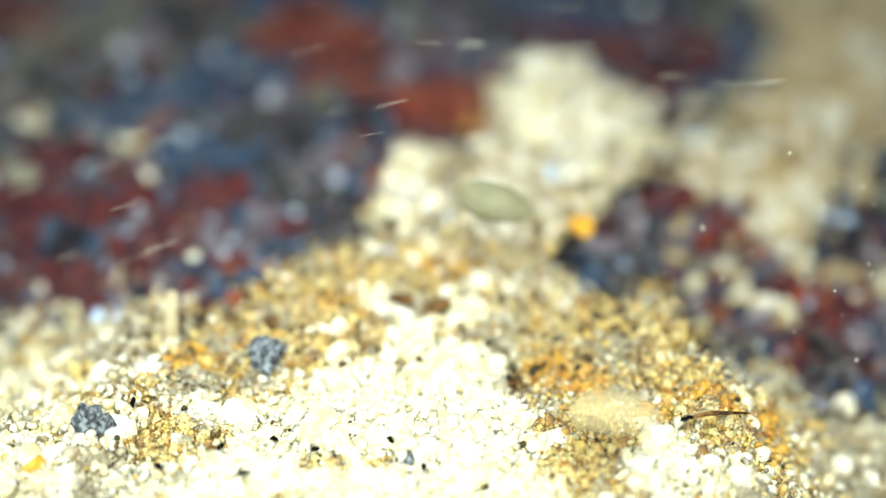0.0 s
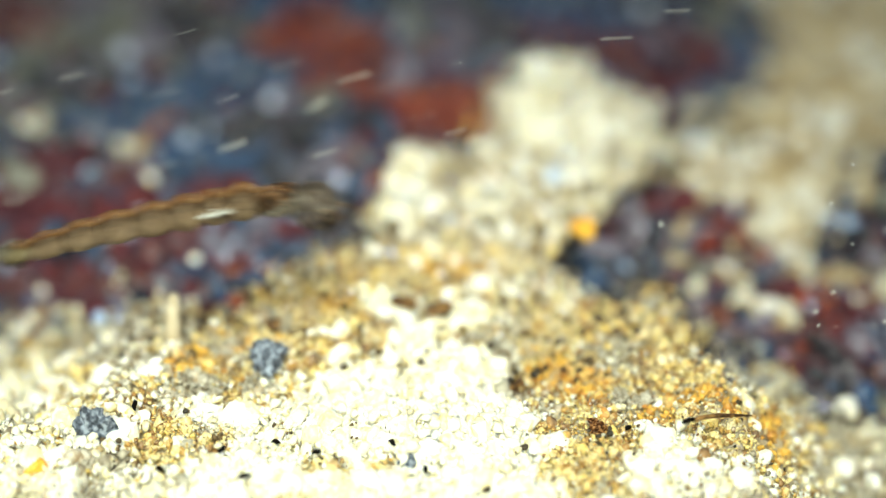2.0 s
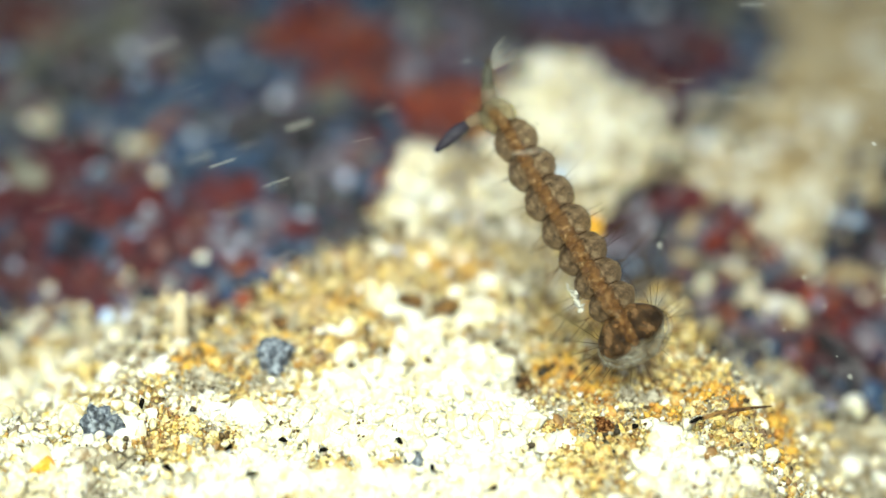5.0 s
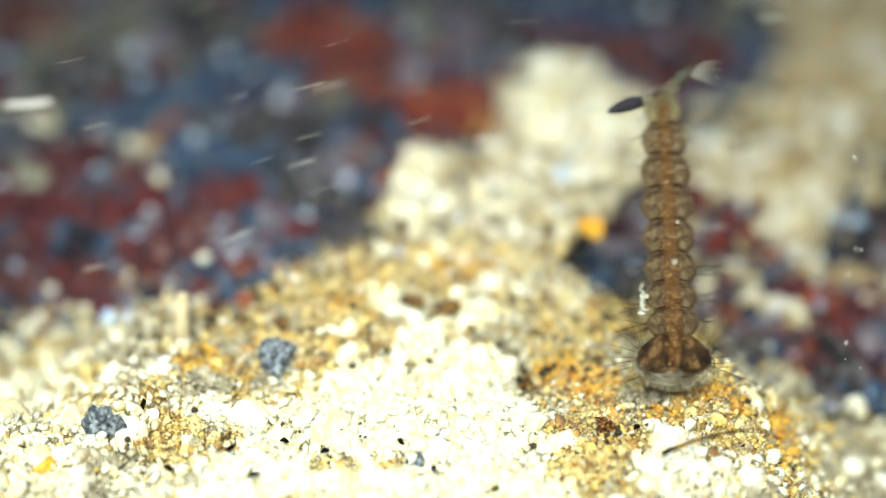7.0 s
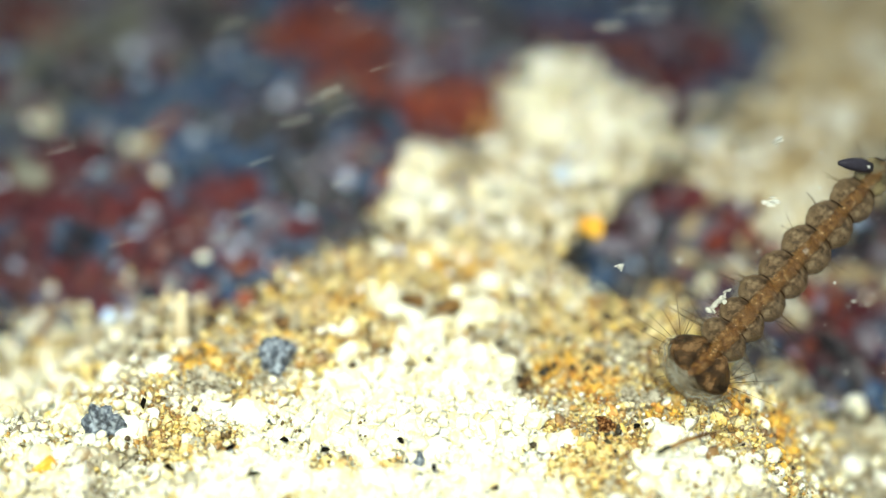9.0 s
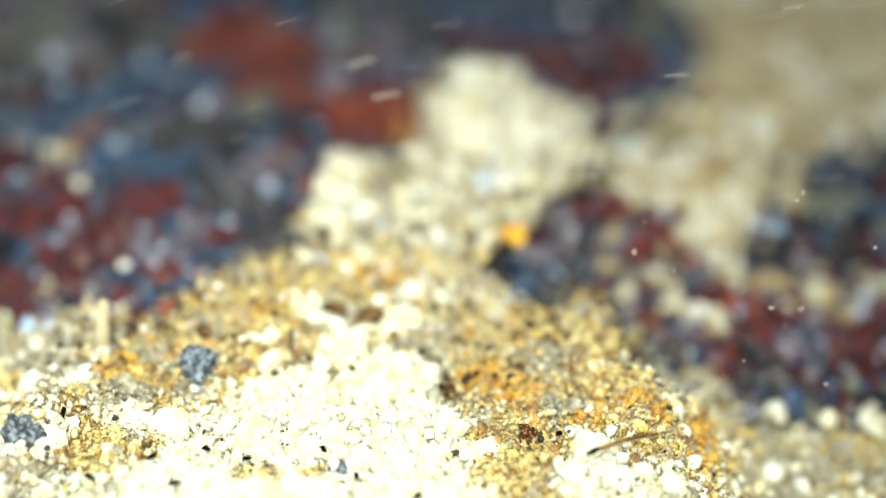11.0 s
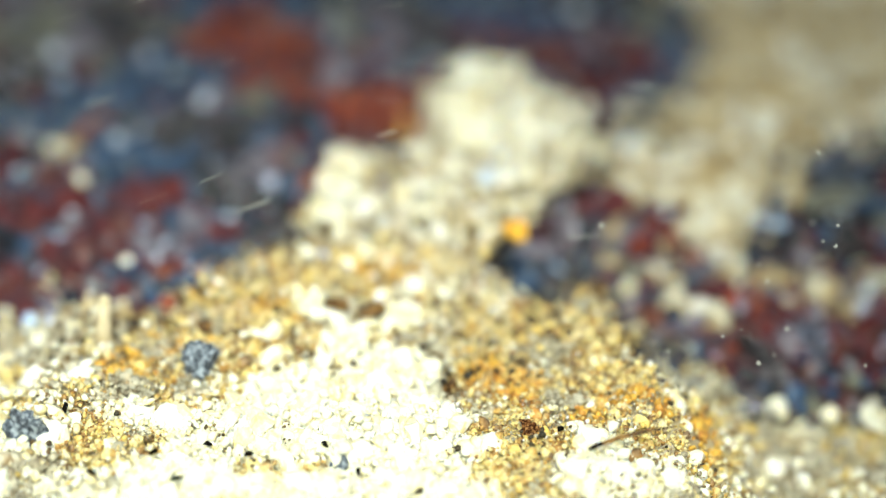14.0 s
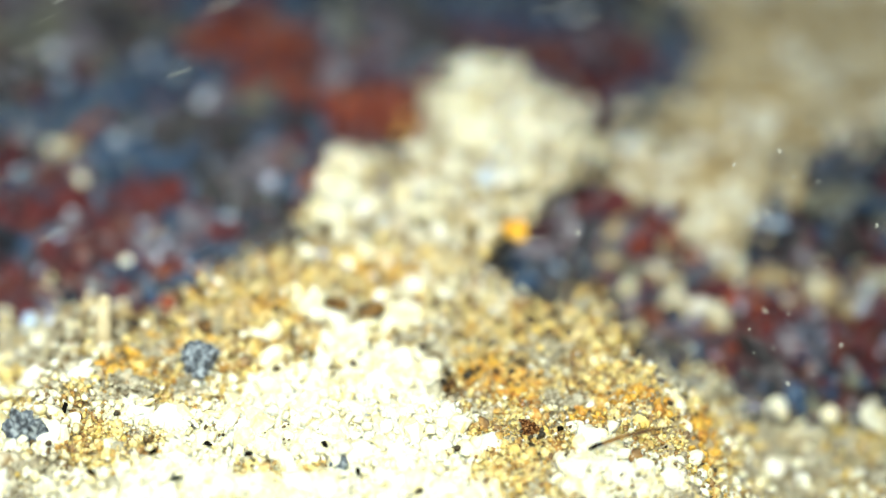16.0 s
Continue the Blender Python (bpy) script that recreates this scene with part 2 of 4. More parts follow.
RED2 = [(-17.8, 55.9), (-10.2, 53.8), (-8.3, 52.2), (-6.1, 52.6), (-5.1, 50.3), (-5.1, 46.8), (-6.8, 44.3), (-9.5, 43.7), (-11.8, 44.3), (-14.8, 44.3)]
RED3 = [(5.9, 52.2), (7.7, 50.3), (9.2, 51.4), (10.0, 46.8), (12.7, 48.9), (18.3, 49.6), (15.7, 40.4), (11.3, 42.0), (9.3, 40.7), (6.7, 42.6), (7.0, 44.3), (9.1, 43.4), (9.5, 45.6), (7.0, 47.2), (5.4, 48.2), (4.8, 50.3)]
RED4 = [(2.4, 64.7), (6.4, 64.1), (10.7, 64.7), (10.4, 61.0), (7.6, 60.0), (4.3, 63.0)]
CORE = [(-5.4, 35.6), (-5.4, 37.9), (-4.4, 40.7), (-2.8, 44.0), (-1.0, 44.6), (1.4, 42.3), (2.3, 39.9), (2.9, 35.6)]
LEFTB = [(-15.2, 40.4), (-11.1, 40.7), (-9.4, 40.9), (-6.3, 39.4), (-5.2, 33.5), (-13.3, 33.5)]
AMBER1 = [(-6.9, 43.7), (-4.8, 46.5), (-2.3, 48.2), (-1.9, 45.6), (-2.7, 43.7), (-4.3, 40.9), (-6.2, 40.4)]
AMBER2 = [(1.8, 45.2), (6.6, 44.9), (9.1, 40.7), (7.2, 39.9), (10.0, 36.1), (2.8, 36.1), (2.4, 39.9), (1.4, 42.0)]
DIM1 = [(-16.3, 44.3), (-10.0, 44.3), (-8.3, 45.9), (-6.7, 43.4), (-6.7, 40.7), (-11.0, 40.4), (-15.1, 40.1)]
DIM2 = [(6.8, 38.4), (9.2, 38.8), (10.8, 39.2), (15.4, 39.4), (13.4, 32.6), (7.6, 32.6)]
UPPER = [(-2.6, 47.7), (-1.6, 51.8), (-1.4, 54.8), (1.2, 54.6), (1.8, 52.2), (5.2, 51.4), (2.8, 48.2), (-1.3, 48.2)]
RUST1 = [(2.4, 43.1), (3.9, 42.3), (4.6, 40.9), (4.1, 40.1), (3.0, 40.7)]
RUST2 = [(4.9, 40.0), (5.8, 40.0), (5.7, 38.8), (4.9, 38.9)]
RUST3 = [(-6.9, 42.0), (-6.0, 42.6), (-5.7, 40.7), (-6.4, 40.4)]
RED5 = [(5.4, 52.2), (7.7, 50.3), (9.2, 51.4), (10.0, 46.8), (12.7, 48.9), (18.3, 49.6), (16.8, 44.3), (11.8, 44.3), (11.0, 45.6), (9.6, 44.3), (7.9, 45.6), (5.4, 48.2)]
AMBER3 = [(-7.0, 38.9), (-5.6, 38.9), (-5.5, 37.2), (-6.9, 37.2)]
POCKET = [(4.5, 49.3), (3.7, 48.7), (3.5, 47.9), (3.7, 46.7), (4.3, 45.9), (5.4, 45.6), (6.4, 46.4), (6.4, 48.0)]
CORE2 = [(4.9, 38.8), (5.7, 38.6), (6.1, 37.2), (6.1, 35.6), (4.3, 35.6)]
PALE_END = [(7.5, 54.0), (8.2, 54.3), (9.5, 53.4), (9.4, 51.2), (8.0, 50.9)]
HAZE = [(-27.0, 82.1), (-8.8, 82.1), (-7.2, 62.0), (-8.7, 55.5), (-19.8, 56.8)]
MIST = [(-5.6, 82.1), (13.3, 82.1), (10.8, 65.2), (2.4, 64.7), (-0.1, 62.5), (-2.1, 65.2), (-4.8, 68.1)]
WHITE = [(2.2, 60.2), (3.1, 62.6), (4.4, 61.6), (5.9, 60.2), (7.1, 58.3), (7.3, 55.7), (6.7, 53.4), (5.1, 52.2), (1.6, 52.2), (1.3, 54.6)]
WHITE_DOTS = [(-12.9, 56.1, 0.36), (-9.7, 54.6, 0.27), (-8.5, 54.2, 0.18), (-8.5, 52.3, 0.27), (-6.4, 48.5, 0.19), (-6.7, 47.5, 0.24), (-7.0, 41.7, 0.22), (3.5, 60.5, 0.58), (3.6, 56.1, 0.41), (4.1, 52.3, 0.31), (-1.0, 50.1, 0.33), (1.3, 46.5, 0.27), (-1.1, 54.4, 0.3), (2.0, 49.2, 0.21), (1.6, 52.2, 0.26), (5.7, 55.9, 0.36), (-10.6, 45.6, 0.23), (5.8, 52.6, 0.21)]
BLUE_DOTS = [(-7.7, 54.9, 0.3), (-7.1, 55.5, 0.22), (-5.8, 47.5, 0.17), (-5.7, 48.5, 0.19), (-10.7, 62.5, 0.36), (-7.6, 62.5, 0.3), (-5.3, 58.3, 0.28), (7.6, 65.8, 0.37), (-15.0, 61.5, 0.29), (-4.0, 50.1, 0.2), (-8.7, 46.5, 0.14), (-8.5, 50.3, 0.22), (-9.8, 46.5, 0.17)]

# where one colour gathers: x, y and half widths, mm
STEEL = [(-4.7, 67.2, 2.3, 2.1), (-6.7, 61.0, 2.1, 2.2), (-10.0, 57.2, 1.0, 1.6), (-2.8, 65.5, 1.0, 2.2), (-6.9, 53.8, 1.4, 1.4), (-5.2, 51.6, 0.6, 1.0), (-3.7, 50.4, 0.7, 0.8), (-8.5, 58.8, 1.3, 1.4), (-14.9, 61.5, 0.5, 1.5), (-10.9, 51.4, 0.4, 0.8), (4.1, 66.9, 1.3, 1.5), (6.1, 65.2, 1.8, 2.0), (8.4, 41.6, 0.6, 1.1), (4.9, 47.4, 1.0, 1.0), (6.1, 46.4, 0.8, 0.8), (-11.6, 57.0, 0.7, 1.1), (11.2, 62.8, 0.9, 1.8), (3.3, 47.4, 0.6, 0.7)]
COAL = [(-9.2, 64.7, 1.2, 3.3), (-11.8, 59.5, 1.0, 2.2), (-4.0, 55.5, 1.4, 1.9), (-3.7, 52.0, 1.4, 1.5), (-2.4, 49.6, 0.7, 1.0), (-10.5, 60.5, 0.8, 1.5), (-5.9, 55.9, 0.9, 1.7), (8.6, 55.9, 0.7, 2.4), (5.3, 46.4, 0.8, 1.0), (10.0, 41.6, 0.6, 1.0), (7.7, 42.2, 0.6, 0.8), (9.8, 40.3, 0.8, 0.7), (-2.8, 49.1, 0.8, 1.2), (1.5, 64.7, 1.2, 1.6), (8.1, 66.9, 1.9, 1.5), (13.7, 48.7, 0.8, 1.4)]
SCARLET = [(-4.6, 64.9, 1.1, 2.1), (-5.7, 63.7, 1.1, 1.0), (-2.8, 62.3, 1.4, 1.4), (-1.6, 59.3, 1.3, 1.5), (-0.3, 57.0, 0.9, 1.6), (-1.6, 52.4, 0.5, 0.6), (-10.5, 52.2, 0.2, 0.8), (-6.5, 51.6, 0.4, 0.4), (-8.9, 55.7, 0.5, 0.9), (10.5, 44.1, 0.9, 0.8), (9.9, 45.0, 0.5, 0.7), (12.2, 42.9, 0.4, 1.3), (9.2, 41.8, 0.6, 0.7), (7.4, 43.9, 0.4, 0.7), (8.4, 48.4, 0.8, 0.7), (-5.1, 46.7, 0.6, 0.5), (-5.1, 45.0, 0.3, 0.5), (1.4, 59.3, 0.9, 1.4), (1.2, 57.9, 0.5, 0.9), (-14.7, 64.7, 0.8, 1.1), (-2.9, 64.1, 1.0, 1.1)]
WINE = [(-11.8, 53.0, 1.2, 1.6), (-12.0, 50.1, 1.2, 1.3), (-9.7, 50.1, 1.0, 1.3), (-11.8, 47.2, 0.9, 1.5), (-10.1, 46.0, 1.1, 1.1), (-9.2, 44.8, 0.8, 0.6), (-10.2, 59.1, 0.8, 1.0), (-5.1, 50.4, 0.7, 0.9), (5.5, 63.3, 2.2, 1.6), (3.6, 65.2, 1.4, 1.1), (-5.4, 46.8, 0.6, 0.7), (8.4, 49.8, 1.2, 1.3), (6.8, 50.9, 0.6, 1.1), (9.1, 45.1, 0.9, 0.7), (11.9, 44.5, 0.7, 0.8), (12.9, 42.2, 0.5, 1.1), (-15.6, 66.9, 1.0, 1.7), (6.7, 61.0, 1.2, 1.1), (7.8, 58.6, 0.8, 1.2), (-9.4, 53.0, 0.7, 1.0), (8.9, 63.0, 1.0, 1.3), (-6.5, 51.3, 1.2, 1.2)]
LILAC = [(-2.9, 54.9, 0.4, 0.8), (-5.1, 58.3, 0.5, 1.2), (-1.2, 60.0, 0.5, 1.4), (0.9, 65.2, 0.7, 1.7), (-10.3, 62.8, 0.7, 1.3), (-3.4, 53.4, 0.5, 0.9), (5.0, 48.2, 0.8, 0.5), (5.7, 49.6, 0.3, 0.7), (7.9, 47.4, 0.6, 0.5), (-5.7, 48.2, 0.6, 0.7), (-8.7, 42.7, 1.0, 0.7), (11.1, 42.6, 0.7, 0.5), (8.4, 43.5, 0.2, 0.3), (-4.7, 49.6, 0.5, 0.6), (7.4, 48.9, 0.4, 0.7)]
MOSS = [(-13.7, 63.3, 1.1, 2.1), (-13.5, 61.8, 1.0, 2.0), (-2.5, 59.5, 0.9, 0.8), (-7.4, 62.8, 0.9, 1.5), (-11.3, 55.2, 0.4, 0.9), (-12.4, 52.2, 0.5, 0.8), (-0.9, 64.7, 0.6, 1.1), (9.9, 66.3, 0.9, 1.7), (-11.3, 64.9, 0.8, 1.1), (14.2, 50.9, 1.0, 1.1), (17.5, 62.8, 1.2, 3.2)]
CREAM = [(8.1, 46.4, 0.8, 0.6), (8.6, 44.8, 0.6, 0.5), (9.4, 43.8, 0.4, 0.5), (12.5, 45.4, 1.2, 1.3), (7.1, 47.5, 0.5, 0.5), (8.2, 52.0, 0.7, 1.1), (10.2, 56.6, 0.6, 1.2), (10.5, 38.8, 0.7, 0.6), (9.2, 38.8, 0.4, 0.5), (-12.7, 56.0, 0.4, 0.9), (-9.7, 54.4, 0.6, 0.8), (10.3, 48.4, 0.5, 1.1), (-6.9, 44.8, 0.5, 0.7), (-7.6, 43.1, 0.6, 0.6), (13.9, 46.4, 0.5, 1.3), (10.1, 47.2, 0.6, 1.1), (9.0, 44.4, 0.5, 0.5), (8.7, 56.1, 0.7, 2.2), (8.0, 53.7, 0.8, 1.3), (7.7, 54.8, 0.4, 0.9)]
GINGER = [(-6.1, 41.8, 0.5, 1.0), (2.9, 41.8, 0.5, 0.6), (3.8, 41.4, 0.7, 0.5), (5.4, 39.6, 0.3, 0.6), (8.1, 38.4, 0.3, 1.0), (0.6, 47.1, 0.8, 0.6), (7.2, 39.7, 0.3, 0.4), (-4.7, 45.4, 0.2, 0.4), (-2.8, 44.5, 0.7, 0.5), (6.3, 40.2, 0.7, 0.5), (-6.2, 42.2, 0.3, 0.4), (-4.1, 46.9, 0.2, 0.4)]
HONEY = [(-6.4, 38.2, 0.7, 1.0), (-2.6, 37.2, 0.6, 0.5), (3.3, 37.0, 0.9, 0.9), (3.4, 39.0, 0.8, 0.7), (5.8, 40.8, 1.3, 0.8), (4.4, 44.5, 1.2, 1.2), (5.7, 43.3, 1.0, 0.9), (-2.9, 44.5, 0.9, 1.2), (-1.9, 43.0, 0.7, 1.2), (-0.8, 47.4, 0.7, 0.7), (-3.1, 42.2, 0.6, 1.1), (0.1, 46.7, 0.6, 0.7), (-5.0, 40.6, 0.4, 0.7), (-2.4, 46.2, 0.9, 0.8), (7.1, 38.3, 0.5, 0.7), (-0.3, 45.7, 0.5, 0.4), (-8.9, 40.8, 0.3, 0.5), (-7.1, 40.0, 0.3, 0.6), (-4.5, 40.0, 0.6, 0.5), (-3.6, 40.8, 0.6, 0.6), (-5.1, 38.0, 0.4, 0.7), (-1.2, 37.3, 0.4, 0.3), (4.4, 38.0, 0.5, 0.7)]
# grey patches; some of them put the shade of hollows into the colour
STONE = [(2.0, 40.8, 0.4, 0.7), (1.7, 42.6, 0.4, 0.5), (-0.8, 44.8, 0.4, 0.4), (0.1, 44.6, 0.4, 0.4), (-4.2, 43.9, 0.4, 0.4), (-8.6, 42.2, 0.9, 0.7), (-4.4, 40.8, 0.4, 0.5), (4.9, 40.2, 0.6, 0.5), (5.0, 40.4, 0.2, 0.3), (-5.9, 40.6, 0.7, 0.5), (4.1, 42.7, 0.3, 0.3), (-1.0, 41.8, 0.4, 0.3), (5.1, 43.0, 0.4, 0.4), (-7.4, 37.3, 0.3, 0.4), (-5.4, 38.5, 0.2, 0.3), (-6.6, 43.6, 0.5, 0.5), (-8.2, 37.2, 0.3, 0.5), (-3.2, 38.9, 0.3, 0.2)]
SNOW = [(3.4, 60.5, 1.3, 1.9), (3.7, 56.3, 1.1, 1.8), (-1.1, 50.3, 0.6, 1.1), (4.1, 52.3, 0.4, 0.9), (-0.8, 53.4, 0.7, 1.2), (1.6, 51.0, 0.7, 1.1), (-2.2, 44.3, 0.9, 0.9), (1.3, 46.5, 0.4, 0.7), (6.6, 37.1, 0.8, 0.8), (5.0, 37.3, 0.7, 0.9), (-5.7, 39.3, 0.8, 0.6), (-0.8, 42.2, 1.0, 1.0), (0.1, 38.5, 1.9, 1.7), (-2.4, 39.8, 1.2, 1.3), (1.7, 38.0, 0.8, 1.2), (-8.2, 38.0, 0.7, 1.0), (-4.3, 37.3, 0.9, 0.7), (-0.2, 47.9, 0.5, 0.7), (0.7, 44.5, 0.8, 0.8)]
ON_HEAP = [("grey", STONE), ("rust", GINGER), ("amber", HONEY), ("pale", SNOW)]
EMBER = [(1.4, 57.5, 0.6, 1.2), (1.0, 56.2, 0.4, 0.7), (1.9, 58.6, 0.4, 0.7), (-1.9, 52.4, 0.4, 0.8)]
ON_GRAVEL = [("rust", EMBER), ("cream", CREAM), ("lilac", LILAC), ("scarlet", SCARLET), ("coal", COAL), ("steel", STEEL), ("moss", MOSS), ("red", WINE)]


def gathered(x, y, patches):
    """The colour that gathers at this place, if any, with ragged edges."""
    ragged = noise.noise(Vector((x * 1.1, y * 0.8, 5.5))) * 0.5 + RNG.normal() * 0.16
    for kind, spots in patches:
        for cx, cy, rx, ry in spots:
            if ((x - cx) / rx) ** 2 + ((y - cy) / ry) ** 2 < 1.15 + ragged:
                return kind
    return None


# ---- the bed ----
def bed():
    k = np.linspace(-1, 1, 161)
    s = np.sign(k) * (np.abs(k) * 22 + np.abs(k) ** 9 * 160)
    bm = bmesh.new()
    rows = [[bm.verts.new([c * MM for c in settle(x, y + 48, -0.15)]) for x in s] for y in s]
    for j, (a, b) in enumerate(zip(rows, rows[1:])):
        for i in range(len(s) - 1):
            face = bm.faces.new((a[i], a[i + 1], b[i + 1], b[i]))
            face.material_index = 0 if all(inside(s[p], s[q] + 48, SAND) for p in (i, i + 1) for q in (j, j + 1)) else 1
    sheet = part("ground", bm, M_BED)
    sheet.data.materials.append(M_MUD)
    return tagged(sheet, "silt bed under loose aquarium sand, pale under the heap", "ground", kind="structure")


ground = bed()


MIX = {"core": [("pale", 1.0)],
       "left": [("grey", 0.16), ("pale", 0.54), ("amber", 0.3)],
       "sand": [("grey", 0.3), ("pale", 0.12), ("amber", 0.58)],
       "upper": [("grey", 0.28), ("amber", 0.4), ("tan", 0.18), ("pale", 0.04), ("white", 0.1)],
       "edge": [("grey", 0.46), ("tan", 0.14), ("pale", 0.12), ("amber", 0.28)],
       "dim": [("grey", 0.36), ("lilac", 0.24), ("pale", 0.2), ("amber", 0.2)],
       "brown": [("grey", 0.36), ("rust", 0.14), ("pale", 0.1), ("amber", 0.4)],
       "amber": [("grey", 0.16), ("pale", 0.2), ("amber", 0.64)],
       "rust": [("amber", 0.35), ("rust", 0.65)],
       "white": [("grey", 0.08), ("amber", 0.1), ("tan", 0.26), ("white", 0.54), ("pale", 0.02)],
       "tan": [("grey", 0.08), ("tan", 0.54), ("white", 0.38)],
       "scarlet": [("dark", 0.3), ("red", 0.34), ("scarlet", 0.36)],
       "red": [("dark", 0.3), ("lilac", 0.08), ("red", 0.62)],
       "mist": [("coal", 0.3), ("dark", 0.32), ("moss", 0.08), ("steel", 0.3)],
       # far gravel mixed paler here, putting the water's haze into its colour
       "haze": [("dark", 0.12), ("moss", 0.34), ("lilac", 0.22), ("red", 0.32)],
       "right": [("dark", 0.12), ("red", 0.34), ("lilac", 0.26), ("moss", 0.1), ("tan", 0.14), ("white", 0.04)],
       "dark": [("coal", 0.26), ("dark", 0.28), ("steel", 0.22), ("moss", 0.05), ("red", 0.19)]}
COARSE = {"amber": 0.64, "grey": 0.72, "rust": 0.6}
# share of pale grains that imitate specular glints on the gravel
GLINT_SHARE = {"red": 0.028, "right": 0.035, "dark": 0.045, "scarlet": 0.03, "mist": 0.05, "haze": 0.05}


def fill(zones, x0, x1, y0, y1, pitch, size, raised, wobble, spread, stir=0.16, patches=()):
    """Grains on a loose lattice over the bed, of the kinds that mix in the zone in which they lie."""
    out = {}
    for y in np.arange(y0, y1, pitch):
        for x in np.arange(x0, x1, pitch):
            if abs(x) > y * 0.27 + 4:
                continue
            px, py = x + RNG.uniform(-0.5, 0.5) * pitch, y + RNG.uniform(-0.5, 0.5) * pitch
            loose = wobble * (1.7 if px < -5 or px > 5.5 else 1)
            qx = px + RNG.normal() * loose * 0.5 + noise.noise(Vector((px, py, 0.3))) * wobble * 2
            qy = py + RNG.normal() * loose * 0.5 + noise.noise(Vector((px, py, 7.3))) * wobble * 2
            lift, r = raised, size * math.exp(min(max(RNG.normal(), -1.6), 1.4) * spread)
            for zone, polys in zones:
                if any(inside(qx, qy, p) for p in polys):
                    if not zone:
                        break
                    clump = noise.noise(Vector((px * 0.55, py * 0.4, 3.1))) + 0.5 * noise.noise(Vector((px * 1.3, py, 9.1)))
                    pick = min(max(0.5 + clump * 0.75 + RNG.normal() * (0.45 if zone == "scarlet" else stir), 0), 0.999)
                    for kind, share in MIX[zone]:
                        pick -= share
                        if pick < 0:
                            break
                    there = gathered(px, py, patches) if zone != "tan" else None
                    if there and RNG.uniform() < (0.66 if there == "cream" else 0.72 if there == "red" else 0.86):
                        kind = there if there != "cream" else ("white" if RNG.uniform() < 0.45 else "tan")
                        if there == "rust" and px < 8 and py > 49 and RNG.uniform() < 0.6:
                            kind = "scarlet"
                        if there == "scarlet" and RNG.uniform() < (0.4 if px < 3 else 0.8):
                            kind = "red"
                    if RNG.uniform() < GLINT_SHARE.get(zone, 0):
                        kind, r, lift = ("blue", "lilac", "blue", "lilac", "blue")[int(RNG.integers(5))], r * 0.66, lift + 0.9
                    if kind in ("dark", "red", "coal", "steel") and py < 52 and inside(px, py, SAND):
                        break
                    if kind in ("dark", "red") and px > 3 and py < 44:
                        r *= 0.72
                    r *= 0.58 if zone in ("amber", "brown") else COARSE.get(kind, 1)
                    out.setdefault(kind, []).append((px, py, r, RNG.uniform(-0.4, 0.9) * r * lift))
                    break
    return out


ALL = [(-30, 30), (30, 30), (30, 80), (-30, 80)]
HEAP = [("white", [WHITE]), ("rust", [RUST1, RUST2, RUST3]), ("core", [CORE, CORE2]), ("dim", [DIM1]), ("edge", [DIM2]), ("upper", [UPPER]), ("brown", [AMBER1]), ("amber", [AMBER2, AMBER3]),
        ("left", [LEFTB]), ("sand", [SAND])]
NEAR = fill(HEAP, -17, 19, 32.6, 42, 0.23, 0.15, 1.0, 0.5, 0.5, 0.36, ON_HEAP)
FAR = fill(HEAP, -17, 19, 42, 64, 0.22, 0.128, 1.3, 0.32, 0.45, 0.55, ON_HEAP)
GRAVEL = fill([("", [SAND, WHITE]), ("white", [PALE_END]), ("tan", [TAN]), ("dark", [POCKET]), ("scarlet", [RED1]), ("right", [RED5]), ("red", [RED2, RED3, RED4]), ("mist", [MIST]), ("haze", [HAZE]), ("dark", [ALL])],
            -24, 28, 38, 76, 0.29, 0.2, 0.9, 0.5, 0.4, 0.19, ON_GRAVEL)
FINE = fill(HEAP, -14, 16, 32.6, 47, 0.165, 0.1, 1.5, 0.3, 0.35, 0.3, ON_HEAP)
DUST = fill(HEAP, -11, 13, 34.4, 41.5, 0.108, 0.05, 1.0, 0.3, 0.4, 0.4, ON_HEAP)
for kind, mat in (("pale", M_PALE), ("amber", M_AMBER), ("grey", M_GREY)):
    grains("sand_dust", [(x, y, r, up + RNG.uniform(0.05, 0.27)) for x, y, r, up in DUST[kind]], mat, 1, "sugary dust of tiny crystals over the near sand", "sand")
for kind, mat in (("pale", M_PALE), ("amber", M_AMBER), ("grey", M_GREY), ("rust", M_RUST)):
    grains("fine_sand", [(x, y, r, up + (0.16 if kind == "pale" else 0.1)) for x, y, r, up in FINE[kind]], mat, 1, "fine sand dust between the larger grains", "sand")
# the largest grains of the near sand, each one apart
SINGLE = {"pale": 190, "amber": 70, "grey": 20}
for kind, count in SINGLE.items():
    order = sorted(NEAR[kind], key=lambda q: -q[2] * (abs(q[0] - 1) < 10.5) * (q[1] > 34.5))
    for x, y, r, up in order[:count]:
        r *= 1 if kind == "pale" else 0.72
        shape, faces = SHAPES[2]
        me = bpy.data.meshes.new("sand_grain")
        co = shape[int(RNG.integers(24))] * r * MM
        me.from_pydata(co.tolist(), [], faces.tolist())
        me.materials.append(ONE[kind])
        grain = new("sand_grain", me)
        grain.parent = ground
        grain.matrix_world = pose(*[c * MM for c in settle(x, y, up)], *RNG.uniform(0, 360, 3))
    NEAR[kind] = order[count:]
grains("pale_sand", NEAR["pale"], M_PALE, 2, "pale cream and white quartz sand grains, sharply lit", "sand")
grains("pale_sand", FAR["pale"], M_PALE, 2, "pale cream quartz sand heaped over darker gravel", "sand")
grains("white_sand", FAR["white"] + GRAVEL["white"], M_WHITE, 2, "milky white sand heap on the dark gravel", "sand")
